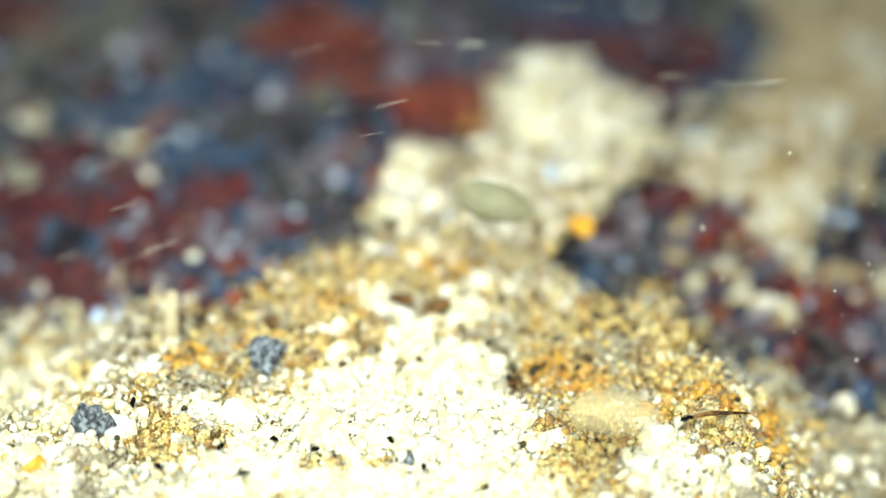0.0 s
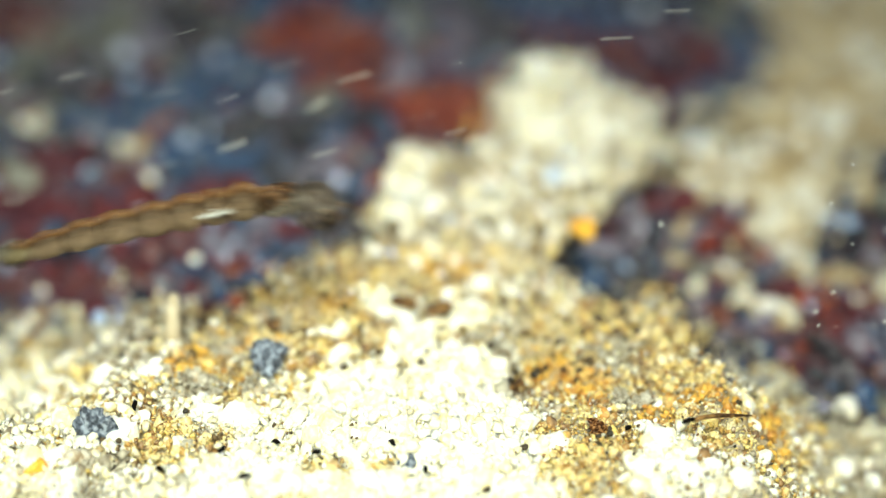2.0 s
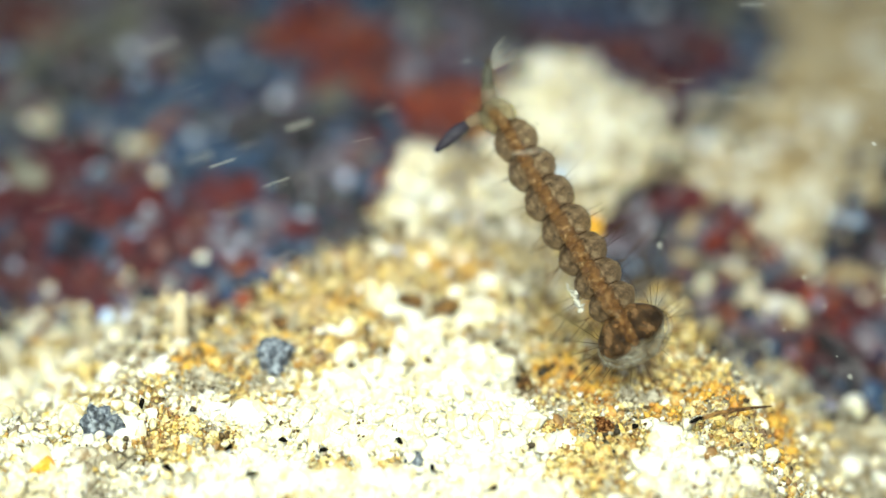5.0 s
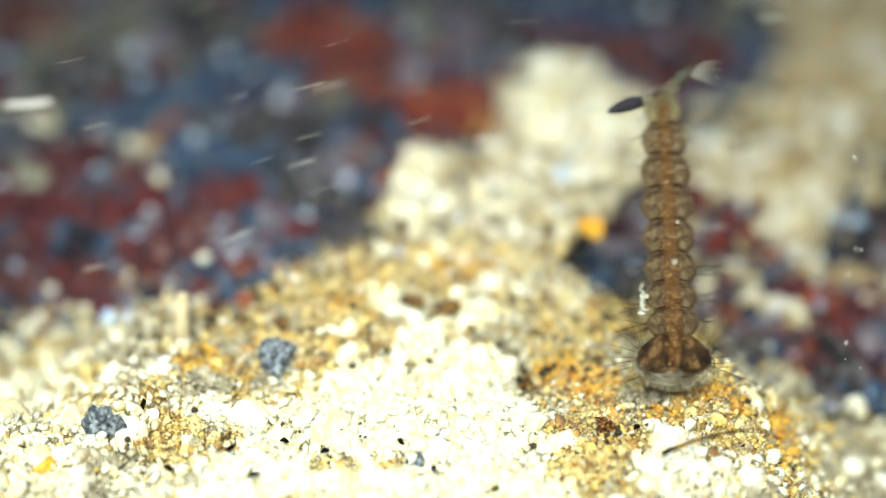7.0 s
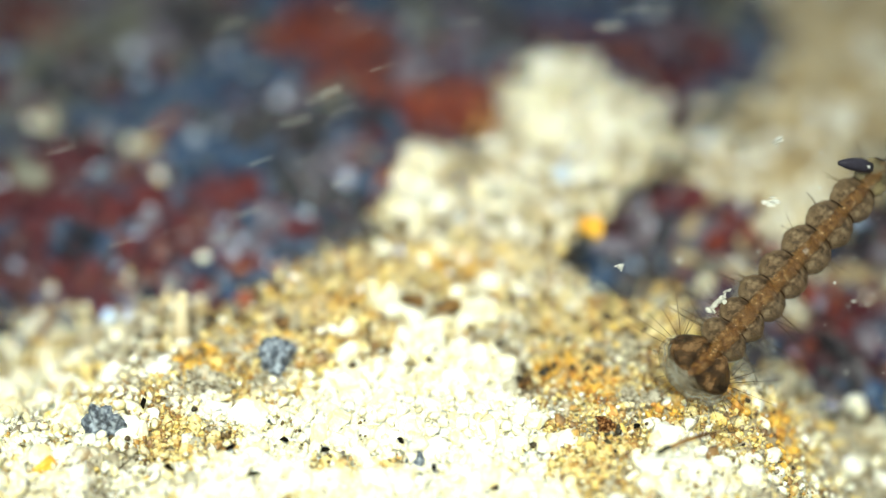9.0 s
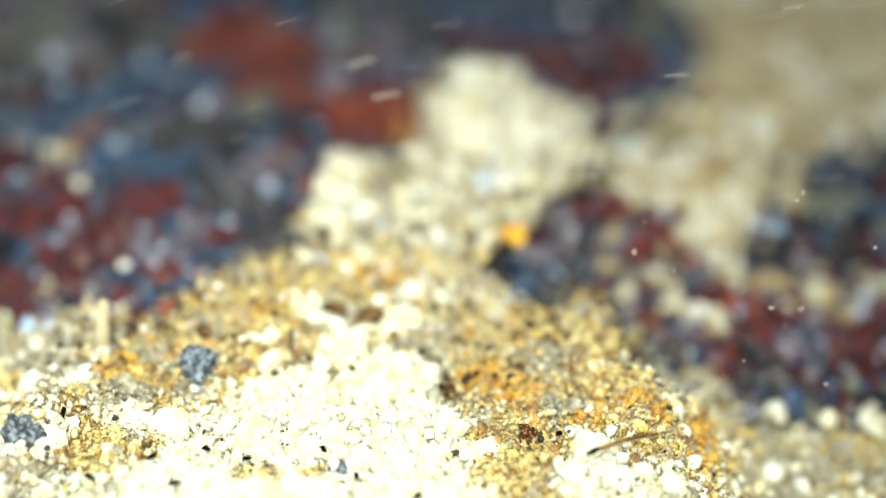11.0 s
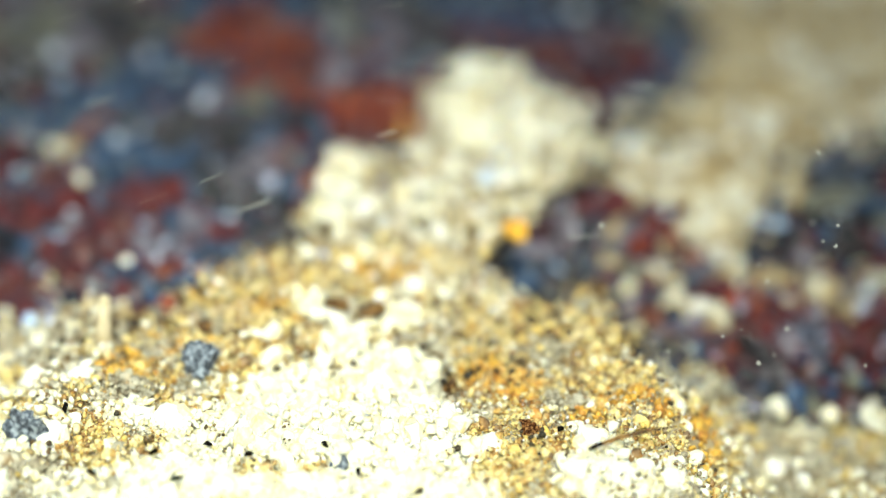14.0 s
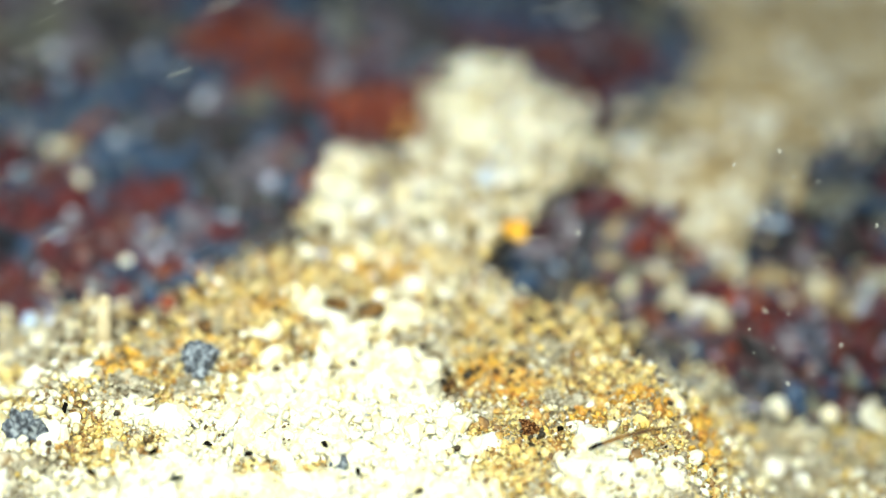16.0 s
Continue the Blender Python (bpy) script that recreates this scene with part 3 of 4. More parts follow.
grains("amber_sand", NEAR["amber"], M_AMBER, 2, "amber iron-stained sand grains among the pale sand", "sand")
grains("amber_sand", FAR["amber"], M_AMBER, 2, "amber and brown sand at the foot of the heap", "sand")
grains("grey_sand", NEAR["grey"] + FAR["grey"] + GRAVEL.get("grey", []), M_GREY, 2, "grey and brown grains strewn through the sand", "sand")
grains("rust_sand", NEAR["rust"] + FAR["rust"] + GRAVEL["rust"], M_RUST, 2, "rust-orange stained patch of sand", "sand")
# larger, brighter grains whose colour stands for glints off the heap
GLINTS = [(x, y, r * RNG.uniform(1.1, 1.7), up + 0.14) for x, y, r, up in FAR["white"] + FAR["pale"] + FAR["amber"] if RNG.uniform() < (0.06 if y > 49 else 0.025) and y > 44]
grains("blue_grey_sand", GLINTS[::5], M_BLUEDOT, 2, "pale bluish grains standing for glassy glints in the white heap", "sand")
grains("quartz_sand", [q for k, q in enumerate(GLINTS) if k % 5], M_QUARTZ, 2, "larger bright quartz grains standing for glints in the white heap", "sand")
grains("tan_sand", GRAVEL["tan"] + FAR["tan"], M_TAN, 2, "tan silty sand bank behind the heap", "sand")
grains("scarlet_gravel", GRAVEL["scarlet"], M_SCARLET, 2, "scarlet red gravel band among dark stones", "gravel")
grains("red_gravel", GRAVEL["red"], M_RED, 2, "dark red jasper gravel behind the sand", "gravel")
grains("dark_gravel", GRAVEL["dark"], M_DARK, 2, "blue-black glossy gravel behind the sand", "gravel")
grains("steel_gravel", GRAVEL["steel"], M_STEEL, 2, "deep blue glassy gravel behind the sand", "gravel")
grains("black_gravel", GRAVEL["coal"], M_COAL, 2, "nearly black gravel behind the sand", "gravel")
grains("lilac_gravel", GRAVEL["lilac"], M_LILAC, 2, "pale lilac-grey gravel among darker stones, its stray bits standing for glints", "gravel")
grains("green_gravel", GRAVEL["moss"], M_MOSS, 2, "dull grey-green gravel among darker stones", "gravel")
grains("blue_gravel", GRAVEL["blue"], M_BLUEDOT, 2, "blue-grey gravel bits standing for glints among dark stones", "gravel")
# where dark grit stands for shaded crevices and dark spots, mm
CREVICES = [(-0.7, 44.7), (-0.1, 44.6), (2.0, 41.6), (2.1, 40.9), (-2.0, 38.6), (-1.1, 38.4), (-3.6, 38.6), (2.0, 37.9), (-2.8, 37.4), (3.9, 37.9), (-8.5, 37.7), (-5.7, 39.4), (-7.7, 37.8), (1.2, 36.4), (-5.0, 37.8), (-4.3, 44.3), (-6.3, 42.0)]
GRIT = []
for _ in range(5200):
    gx, gy = RNG.uniform(-13, 15), 33 + 13 * RNG.uniform() ** 1.5
    if inside(gx, gy, SAND) and RNG.uniform() < (0.3 if inside(gx, gy, AMBER2) else 0.015 if inside(gx, gy, CORE) else 0.07):
        GRIT.append((gx, gy, 0.036 * math.exp(RNG.normal() * 0.4), RNG.uniform(0.12, 0.3)))
for _ in range(1500):
    gx, gy = RNG.uniform(-8, 7), RNG.uniform(41.5, 54)
    if inside(gx, gy, SAND) and RNG.uniform() < 0.5 - 0.3 * inside(gx, gy, WHITE):
        GRIT.append((gx, gy, 0.085 * math.exp(RNG.normal() * 0.3), RNG.uniform(0.08, 0.24)))
for hx, hy in CREVICES:
    for _ in range(9):
        GRIT.append((hx + RNG.normal() * 0.14, hy + RNG.normal() * 0.2, 0.045 * math.exp(RNG.normal() * 0.4), RNG.uniform(0.15, 0.34)))
grains("brown_grit", GRIT, M_GRIT, 2, "fine brown and black grit over the sand, clustered to stand for shaded crevices", "grit")


def pebble(name, x, y, r, mat, label, up=0.3, stretch=(1, 1, 1), seed=0, category="grain", heap=False, lumpy=0.06):
    """A single grain that stands out from the sand."""
    rs = random.Random(seed)
    bm = bmesh.new()
    bmesh.ops.create_icosphere(bm, subdivisions=4 if lumpy > 0.1 else 3, radius=1)
    cuts = [(Vector((rs.gauss(0, 1), rs.gauss(0, 1), rs.gauss(0, 1))).normalized(), rs.uniform(0.5, 0.85)) for _ in range(9)]
    for v in bm.verts:
        d = v.co.normalized()
        k = min([a / d.dot(n) for n, a in cuts if d.dot(n) > 0.1] + [1.1])
        k *= 1 + lumpy * (noise.noise(d * 2.2 + Vector((seed, 0, 0))) + 0.6 * noise.noise(d * 6 + Vector((0, seed, 0))))
        v.co = Vector([d[i] * k * stretch[i] * r * MM for i in range(3)])
    ob = part(name, bm, mat, smooth=False)
    ob.matrix_world = pose(*[c * MM for c in ((x, y, relief(x, y) + r * up) if heap else settle(x, y, r * up))])
    return tagged(ob, label, category)


pebble("slate_grain", -8.03, 38.3, 0.45, M_SLATE, "dark slate-grey grain lying on pale sand", 0.7, (1, 1, 1.5), seed=1, lumpy=0.36)
pebble("slate_grain", -4.2, 41.5, 0.5, M_SLATE, "blue-grey glinting grain half sunk in sand", 0.8, (1.1, 1, 0.9), seed=2, lumpy=0.42)
pebble("orange_grain", 4.2, 48.05, 0.38, M_ORANGE, "bright orange rounded grain at the heap's edge", 1.7, seed=3, heap=True)
pebble("amber_grain", -9.3, 37.1, 0.28, M_ORANGE, "amber translucent grain among white sand", 0.8, seed=4)
pebble("brown_grain", 3.9, 38.4, 0.25, M_GARNET, "dark red-brown glinting grain on amber sand", 1.1, (1.2, 1, 0.9), seed=5, lumpy=0.5)
# nearly black lump that imitates the shade of a crevice
pebble("black_grain", 2.1, 41.0, 0.3, M_TWIG, "nearly black grain standing for a shaded crevice of the sand", 0.6, seed=6)
pebble("grey_grain", -0.6, 37.3, 0.27, M_SLATE, "speckled grey grain in white sand", 0.6, seed=7)
# two dark grains set in to imitate shaded hollows of the heap
pebble("dark_grain", -0.8, 44.4, 0.3, M_TWIG, "dark brown grain standing for a shaded hollow of the heap", 1.3, (1.2, 1, 0.7), seed=8)
pebble("dark_grain", 0.1, 44.3, 0.3, M_TWIG, "dark olive-brown grain standing for a shaded hollow of the heap", 1.3, (1.3, 1, 0.6), seed=9)
pebble("dark_grain", -4.2, 43.6, 0.26, M_TWIG, "dark brown grain at the foot of the heap", 1.3, (1.2, 1, 0.7), seed=10)
LUMPS = [(5.23, 37.93, 0.46), (5.69, 36.92, 0.35), (7.08, 36.83, 0.35), (4.8, 36.88, 0.46), (6.55, 37.15, 0.3), (-5.73, 39.4, 0.3), (-4.78, 39.32, 0.5), (-3.04, 39.02, 0.35), (-8.24, 40.82, 0.41),
         (-0.16, 37.69, 0.38), (-1.24, 38.29, 0.41), (0.9, 37.34, 0.33), (2.9, 38.05, 0.38), (9.64, 37.34, 0.33), (10.21, 36.88, 0.35), (-7.1, 40.82, 0.3)]
for k, (x, y, r) in enumerate(LUMPS):
    pebble("quartz_grain", x, y, r, M_QUARTZ, "large milky white quartz grain lying in the sand", 0.35, (1, 1, 0.8), seed=100 + k)["group"] = "quartz grains"
# single grains at bright dots; their pale colour carries the glints
for k, (x, y, r) in enumerate(WHITE_DOTS):
    pebble("white_grain", x, y - r * 1.9, r * 0.8, M_QUARTZ, "white quartz grain on the bed, its bright glint put into the colour", 1.9, seed=20 + k)["group"] = "white grains"
for k, (x, y, r) in enumerate(BLUE_DOTS):
    pebble("blue_grey_grain", x, y - r * 1.9, r * 0.8, M_BLUEDOT, "pale blue-grey glassy grain on dark gravel, its glint put into the colour", 1.9, seed=60 + k)["group"] = "blue-grey grains"


# ---- the larva ----
def skin(name, stops, alpha=1.0, rough=0.5, scale=9000.0, bump=0.3, belly=None, grain=0.35):
    m = material(name, stops, rough, bump, scale, "noise", grain=grain, spec=0.25)
    b = m.node_tree.nodes["Principled BSDF"]
    b.inputs["Alpha"].default_value = alpha
    if belly:
        # pigment: a dark back, a pale underside
        n, link = m.node_tree.nodes, m.node_tree.links
        split = n.new("ShaderNodeSeparateXYZ")
        link.new(n["Texture Coordinate"].outputs["Object"], split.inputs[0])
        fade = n.new("ShaderNodeMapRange")
        fade.inputs["From Min"].default_value, fade.inputs["From Max"].default_value = -0.00012, 0.00022
        link.new(split.outputs["Z"], fade.inputs["Value"])
        mix = n.new("ShaderNodeMix")
        mix.data_type = "RGBA"
        mix.inputs["A"].default_value = (*belly, 1)
        link.new(fade.outputs["Result"], mix.inputs["Factor"])
        link.new(b.inputs["Base Color"].links[0].from_socket, mix.inputs["B"])
        link.new(mix.outputs["Result"], b.inputs["Base Color"])
    return m


M_SKIN = skin("larva_skin", [(0.32, (0.05, 0.032, 0.019)), (0.47, (0.115, 0.075, 0.044)), (0.56, (0.165, 0.11, 0.064)), (0.7, (0.3, 0.23, 0.15))], 0.82, rough=0.3, scale=42000, bump=0.8, belly=(0.24, 0.17, 0.1), grain=0.5)
M_PALE_SKIN = skin("larva_pale_skin", [(0.3, (0.1, 0.07, 0.03)), (0.5, (0.2, 0.16, 0.08)), (0.7, (0.32, 0.27, 0.17))], 0.6, scale=12000)
# the nearly white last stop paints glints onto the gut
M_GUT = skin("larva_gut", [(0.33, (0.09, 0.04, 0.017)), (0.46, (0.25, 0.108, 0.03)), (0.56, (0.39, 0.19, 0.055)), (0.66, (0.5, 0.3, 0.13)), (0.76, (0.8, 0.72, 0.58))], 0.55, rough=0.22, scale=60000, bump=1.0, grain=0.6)
M_GUT.node_tree.nodes["Principled BSDF"].inputs["Specular IOR Level"].default_value = 0.7
M_CHEST = skin("larva_chest", [(0.36, (0.016, 0.009, 0.006)), (0.5, (0.06, 0.032, 0.015)), (0.58, (0.12, 0.062, 0.025)), (0.68, (0.22, 0.13, 0.065))], 0.82, rough=0.3, scale=22000, bump=1.0, grain=0.6)
M_COLLAR = skin("larva_head", [(0.35, (0.12, 0.09, 0.05)), (0.5, (0.34, 0.3, 0.22)), (0.65, (0.52, 0.5, 0.42))], 0.24, scale=14000, bump=0.6)
M_HEAD = skin("larva_head_shell", [(0.36, (0.04, 0.03, 0.02)), (0.5, (0.13, 0.1, 0.075)), (0.64, (0.26, 0.23, 0.18))], 0.55, scale=14000, bump=0.6)
M_FOLD = skin("larva_fold", [(0.35, (0.07, 0.05, 0.03)), (0.5, (0.3, 0.3, 0.26)), (0.65, (0.42, 0.44, 0.4))], 0.26, scale=16000)
M_RIM = skin("larva_rim", [(0.3, (0.01, 0.005, 0.003)), (0.7, (0.05, 0.024, 0.01))], 0.9, bump=0)
M_GILL = skin("larva_gill", [(0.3, (0.2, 0.2, 0.17)), (0.7, (0.5, 0.5, 0.46))], 0.36)
M_PURPLE = skin("larva_siphon", [(0.3, (0.014, 0.013, 0.024)), (0.7, (0.045, 0.042, 0.06))], 0.95)
M_SADDLE = skin("larva_saddle", [(0.3, (0.03, 0.03, 0.024)), (0.7, (0.09, 0.09, 0.075))], 0.9, scale=20000)
M_CLEAR = skin("larva_tail", [(0.3, (0.1, 0.085, 0.05)), (0.7, (0.24, 0.22, 0.16))], 0.36)
M_HAIR = skin("larva_hair", [(0.3, (0.05, 0.03, 0.015)), (0.7, (0.12, 0.075, 0.03))], 0.85, bump=0)
M_FLOC = skin("floc", [(0.3, (0.4, 0.4, 0.36)), (0.7, (0.7, 0.7, 0.66))], 0.8)

SPACINGS = [0.66, 0.7, 0.77, 0.85, 0.89, 0.89, 0.86, 0.78]
WIDTHS = [0.63, 0.63, 0.65, 0.66, 0.66, 0.63, 0.57, 0.47]


def segment_mesh(width, length, flat):
    """One ring of the abdomen: a bead with swollen sides and a pinched neck at each end."""
    bm, rings, n = bmesh.new(), [], 32
    for i in range(25):
        s = i / 24 - 0.5
        waist = max(math.cos(math.pi * s * 0.98), 0)
        ring = []
        for j in range(n):
            a = 6.2832 * j / n
            side = abs(math.cos(a)) ** 1.5
            swell = 0.52 - 0.12 * side + (0.48 + 0.12 * side) * waist ** 0.55 if 0 < i < 24 else 0.38
            fold = 0.06 * noise.noise(Vector((s * 5 + width * 90, math.cos(a) * 2.2, math.sin(a) * 2.2))) + 0.03 * noise.noise(Vector((s * 17 + width * 50, math.cos(a) * 3, math.sin(a) * 3)))
            r = width * (swell * (0.85 + 0.15 * side) + fold - 0.03 * math.exp(-((s + 0.18) / 0.035) ** 2) - 0.025 * math.exp(-((s - 0.2) / 0.03) ** 2))
            ring.append(bm.verts.new((s * length * MM, math.cos(a) * r * MM, math.sin(a) * r * flat * MM)))
        rings.append(ring)
    for r, q in zip(rings, rings[1:]):
        for j in range(n):
            bm.faces.new((r[j], r[(j + 1) % n], q[(j + 1) % n], q[j]))
    bm.faces.new(rings[0][::-1])
    bm.faces.new(rings[-1])
    return bm


def crumble(bm, depth, seed):
    """Finer rings, then an uneven surface, as of food packed in a gut."""
    bmesh.ops.subdivide_edges(bm, edges=bm.edges[:], cuts=2, use_grid_fill=True)
    for v in bm.verts:
        p = v.co / MM
        v.co += Vector([noise.noise(p * 9 + Vector((seed * 3.1, q, 0))) for q in (0, 7, 19)]) * depth * MM


def bristle(parent, root, away, length, droop, rs):
    """One fine, bent hair."""
    bm = bmesh.new()
    d = Vector(away).normalized()
    bow = Vector((rs.uniform(-1, 1), rs.uniform(-1, 1), rs.uniform(-0.3, 0.6))) * droop
    pts = [Vector(root) + d * length * k / 5 + bow * (k / 5) ** 2 for k in range(6)]
    tube(bm, pts, [0.009, 0.008, 0.007, 0.006, 0.005, 0.0025], 5)
    return part("bristle", bm, M_HAIR, parent)


def build_larva():
    rs = random.Random(5)
    body = tagged(new("mosquito_larva"), "brown segmented mosquito larva, bristly, swimming over the sand", "larva")
    bm = bmesh.new()
    for v in ball(bm, (-0.02, 0, -0.08), (0.58, 0.88, 0.3), 40, 24):
        x, y = v.co.x / MM, v.co.y / MM
        v.co.y *= 1 - 0.42 * x - 0.3 * x * x
        v.co.x += (0.12 * math.exp(-(y / 0.25) ** 2) - 0.05) * MM * (1 if x < 0 else 0.2)
        v.co.z += (0.11 * math.exp(-((abs(y) - 0.46) / 0.24) ** 2) * (v.co.z > 0) + 0.02 * noise.noise(Vector((x * 5, y * 5, 2)))) * MM
    chest = part("thorax", bm, M_CHEST, body, "dark brown two-lobed thorax")
    bm = bmesh.new()
    tube(bm, [(-0.52, 0.02, -0.02), (-0.3, 0.03, 0.09), (0, 0, 0.11), (0.3, -0.02, 0.12), (0.62, 0, 0.16)], [0.1, 0.17, 0.22, 0.2, 0.18], 12)
    crumble(bm, 0.04, 9)
    part("gut", bm, M_GUT, chest, "orange gut showing through")
    for side in (1, -1):
        for k in range(7):
            a = radians(-20 + k * 18 + rs.uniform(-6, 6))
            root = (-0.35 + 0.09 * k, side * (0.86 - 0.02 * k), rs.uniform(-0.1, 0.2))
            bristle(chest, root, (math.sin(a) * 0.9 - 0.1, side * math.cos(a), rs.uniform(-0.25, 0.25)), rs.uniform(0.7, 1.45), 0.16, rs)
    for k in range(16):
        a = radians(-85 + k * 11 + rs.uniform(-5, 5))
        bristle(chest, (-0.35 - 0.45 * math.cos(a), 0.85 * math.sin(a), rs.uniform(-0.1, 0.1)), (-math.cos(a), math.sin(a) * 1.2, rs.uniform(-0.3, 0.3)),
                rs.uniform(0.25, 0.75), 0.15, rs)
    for reach, width in ((0.4, 0.84), (0.56, 0.94)):
        bm = bmesh.new()
        arc = [(-0.3 - reach * math.cos(a) + 0.035 * math.sin(11 * a + width * 9) + rs.gauss(0, 0.012), width * math.sin(a) + rs.gauss(0, 0.012),
                0.02 + 0.07 * math.sin(7 * a + width * 20)) for a in [radians(d) for d in range(-105, 106, 5)]]
        tube(bm, arc, [0.014 + 0.016 * abs(math.sin(k * 1.3)) for k in range(len(arc))], 8)
        part("collar", bm, M_FOLD, chest, "wrinkled grey collar")
    bm = bmesh.new()
    for v in ball(bm, (-0.3, 0, -0.16), (0.66, 1.02, 0.24), 36, 18):
        v.co += v.normal * 0.05 * MM * noise.noise(v.co / MM * 3.5)
    part("neck_skin", bm, M_COLLAR, chest, "clear grey neck skin")
    bm = bmesh.new()
    for v in ball(bm, (-0.66, 0, 0), (0.64, 0.68, 0.58), 28, 16):
        v.co.y *= 1 + 0.25 * (v.co.x / MM + 0.62)
    head = part("head", bm, M_HEAD, body, "grey-brown bristly head capsule")
    for side in (1, -1):
        bm = bmesh.new()
        tube(bm, [(-0.95, 0.35 * side, 0.1), (-1.25, 0.48 * side, 0.14), (-1.6, 0.5 * side, 0.1)], [0.05, 0.035, 0.012], 6)
        part("antenna", bm, M_CHEST, head)
        bm = bmesh.new()
        ball(bm, (-0.6, 0.5 * side, 0.08), (0.14, 0.09, 0.12), 12, 8)
        part("eye", bm, M_PURPLE, head, "small dark eye")
        bm = bmesh.new()
        for k in range(9):
            tube(bm, [(-0.95, (0.1 + 0.03 * k) * side, -0.1), (-1.15, (0.1 + 0.06 * k) * side, -0.2), (-1.25, (0.05 + 0.09 * k) * side, -0.38)], [0.03, 0.025, 0.008], 5)
        part("mouth_brush", bm, M_CHEST, head, "dark tufted mouth brush")
        for k in range(7):
            bristle(head, (-0.95 + 0.06 * k, side * (0.3 + 0.05 * k), 0.05), (-1 + 0.16 * k, side * (0.2 + 0.14 * k), rs.uniform(-0.2, 0.3)), rs.uniform(0.35, 0.8), 0.1, rs)
    rings = []
    for k, w in enumerate(WIDTHS):
        ring = part("segment", segment_mesh(w, SPACINGS[k] * 1.12, 0.72 - 0.03 * k), M_SKIN if k < 7 else M_PALE_SKIN, body)
        bm = bmesh.new()
        h = w * (0.72 - 0.03 * k)
        e = SPACINGS[k] * 0.5
        tube(bm, [(-e, 0, h * 0.42), (-e * 0.4, 0.02, h * 0.72), (e * 0.13, -0.01, h * 0.78), (e * 0.55, 0, h * 0.7), (e, 0.01, h * 0.42)],
             [0.2, 0.24 - 0.012 * k, 0.21 - 0.006 * k, 0.24 - 0.012 * k, 0.2 - 0.008 * k], 12)
        crumble(bm, 0.035, k)
        part("gut", bm, M_GUT, ring, "orange gut showing through")
        bm = bmesh.new()
        loop = [(SPACINGS[k] * 0.5, math.cos(a) * w * 0.64, math.sin(a) * w * 0.47) for a in [radians(d) for d in range(-20, 201, 11)]]
        tube(bm, loop, [0.02] * len(loop), 6)
        part("joint_ring", bm, M_RIM, ring, "dark line between two rings")
        for side in (1, -1):
            for _ in range(4 if k < 3 else 2):
                bristle(ring, (rs.uniform(-0.2, 0.2), side * w * 0.93, rs.uniform(-0.1, 0.15)),
                        (rs.uniform(-0.5, 0.45), side, rs.uniform(-0.3, 0.3)), (rs.uniform(0.7, 1.5) if k < 3 else rs.uniform(0.25, 0.6)), 0.1, rs)
        rings.append(ring)
    last = rings[-1]
    # breathing tube, anal saddle, gills and tail brush
    bm = bmesh.new()
    tube(bm, [(0.2, 0.2, 0.05), (0.32, 0.45, 0.18), (0.34, 0.74, 0.32)], [0.26, 0.17, 0.12], 14)
    base = part("siphon_base", bm, M_CLEAR, last, "pale clear base of the siphon")
    bm = bmesh.new()
    tube(bm, [(0.34, 0.7, 0.3), (0.33, 0.98, 0.45), (0.28, 1.32, 0.62), (0.22, 1.66, 0.8)], [0.14, 0.18, 0.15, 0.06], 14)
    siphon = part("siphon", bm, M_PURPLE, last, "blackish blue breathing siphon")
    bm = bmesh.new()
    tube(bm, [(0.1, 0, 0), (0.4, -0.1, 0), (0.62, -0.24, 0), (0.8, -0.38, 0)], [0.36, 0.27, 0.22, 0.2], 16)
    part("anal_segment", bm, M_CLEAR, last, "pale clear tail segment")
    bm = bmesh.new()
    tube(bm, [(0.74, -0.33, 0.02), (0.9, -0.47, 0.03), (1.1, -0.66, 0.02), (1.22, -0.8, 0.0)], [0.13, 0.17, 0.15, 0.08], 16)
    part("saddle", bm, M_SADDLE, last, "dark grey saddle plate")
    for k in range(4):
        bm = bmesh.new()
        tube(bm, [(1.12 - 0.05 * k, -0.75, 0.03 * k), (1.3 - 0.13 * k, -1.15, 0.1 - 0.05 * k), (1.36 - 0.2 * k, -1.55, 0.1 - 0.08 * k)], [0.03, 0.045, 0.012], 8)
        part("anal_gill", bm, M_GILL, last)
    for k in range(6):
        bristle(last, (1.15, -0.85, 0), (1, -0.6 + 0.25 * k, rs.uniform(-0.3, 0.3)), rs.uniform(0.5, 1.0), 0.15, rs)
    bm = bmesh.new()
    for k in range(16):
        ball(bm, (0.98 + 0.05 * k, 0.7 + rs.gauss(0, 0.035), 0.05 + rs.gauss(0, 0.03)), [rs.uniform(0.04, 0.11) * (1 - 0.03 * k) for _ in range(3)], 7, 5)
    part("floc_clump", bm, M_FLOC, body, "clump of white floc caught on the bristles", smooth=False)
    return body, head, rings, (base, siphon)


larva, larva_head, larva_rings, larva_siphon = build_larva()

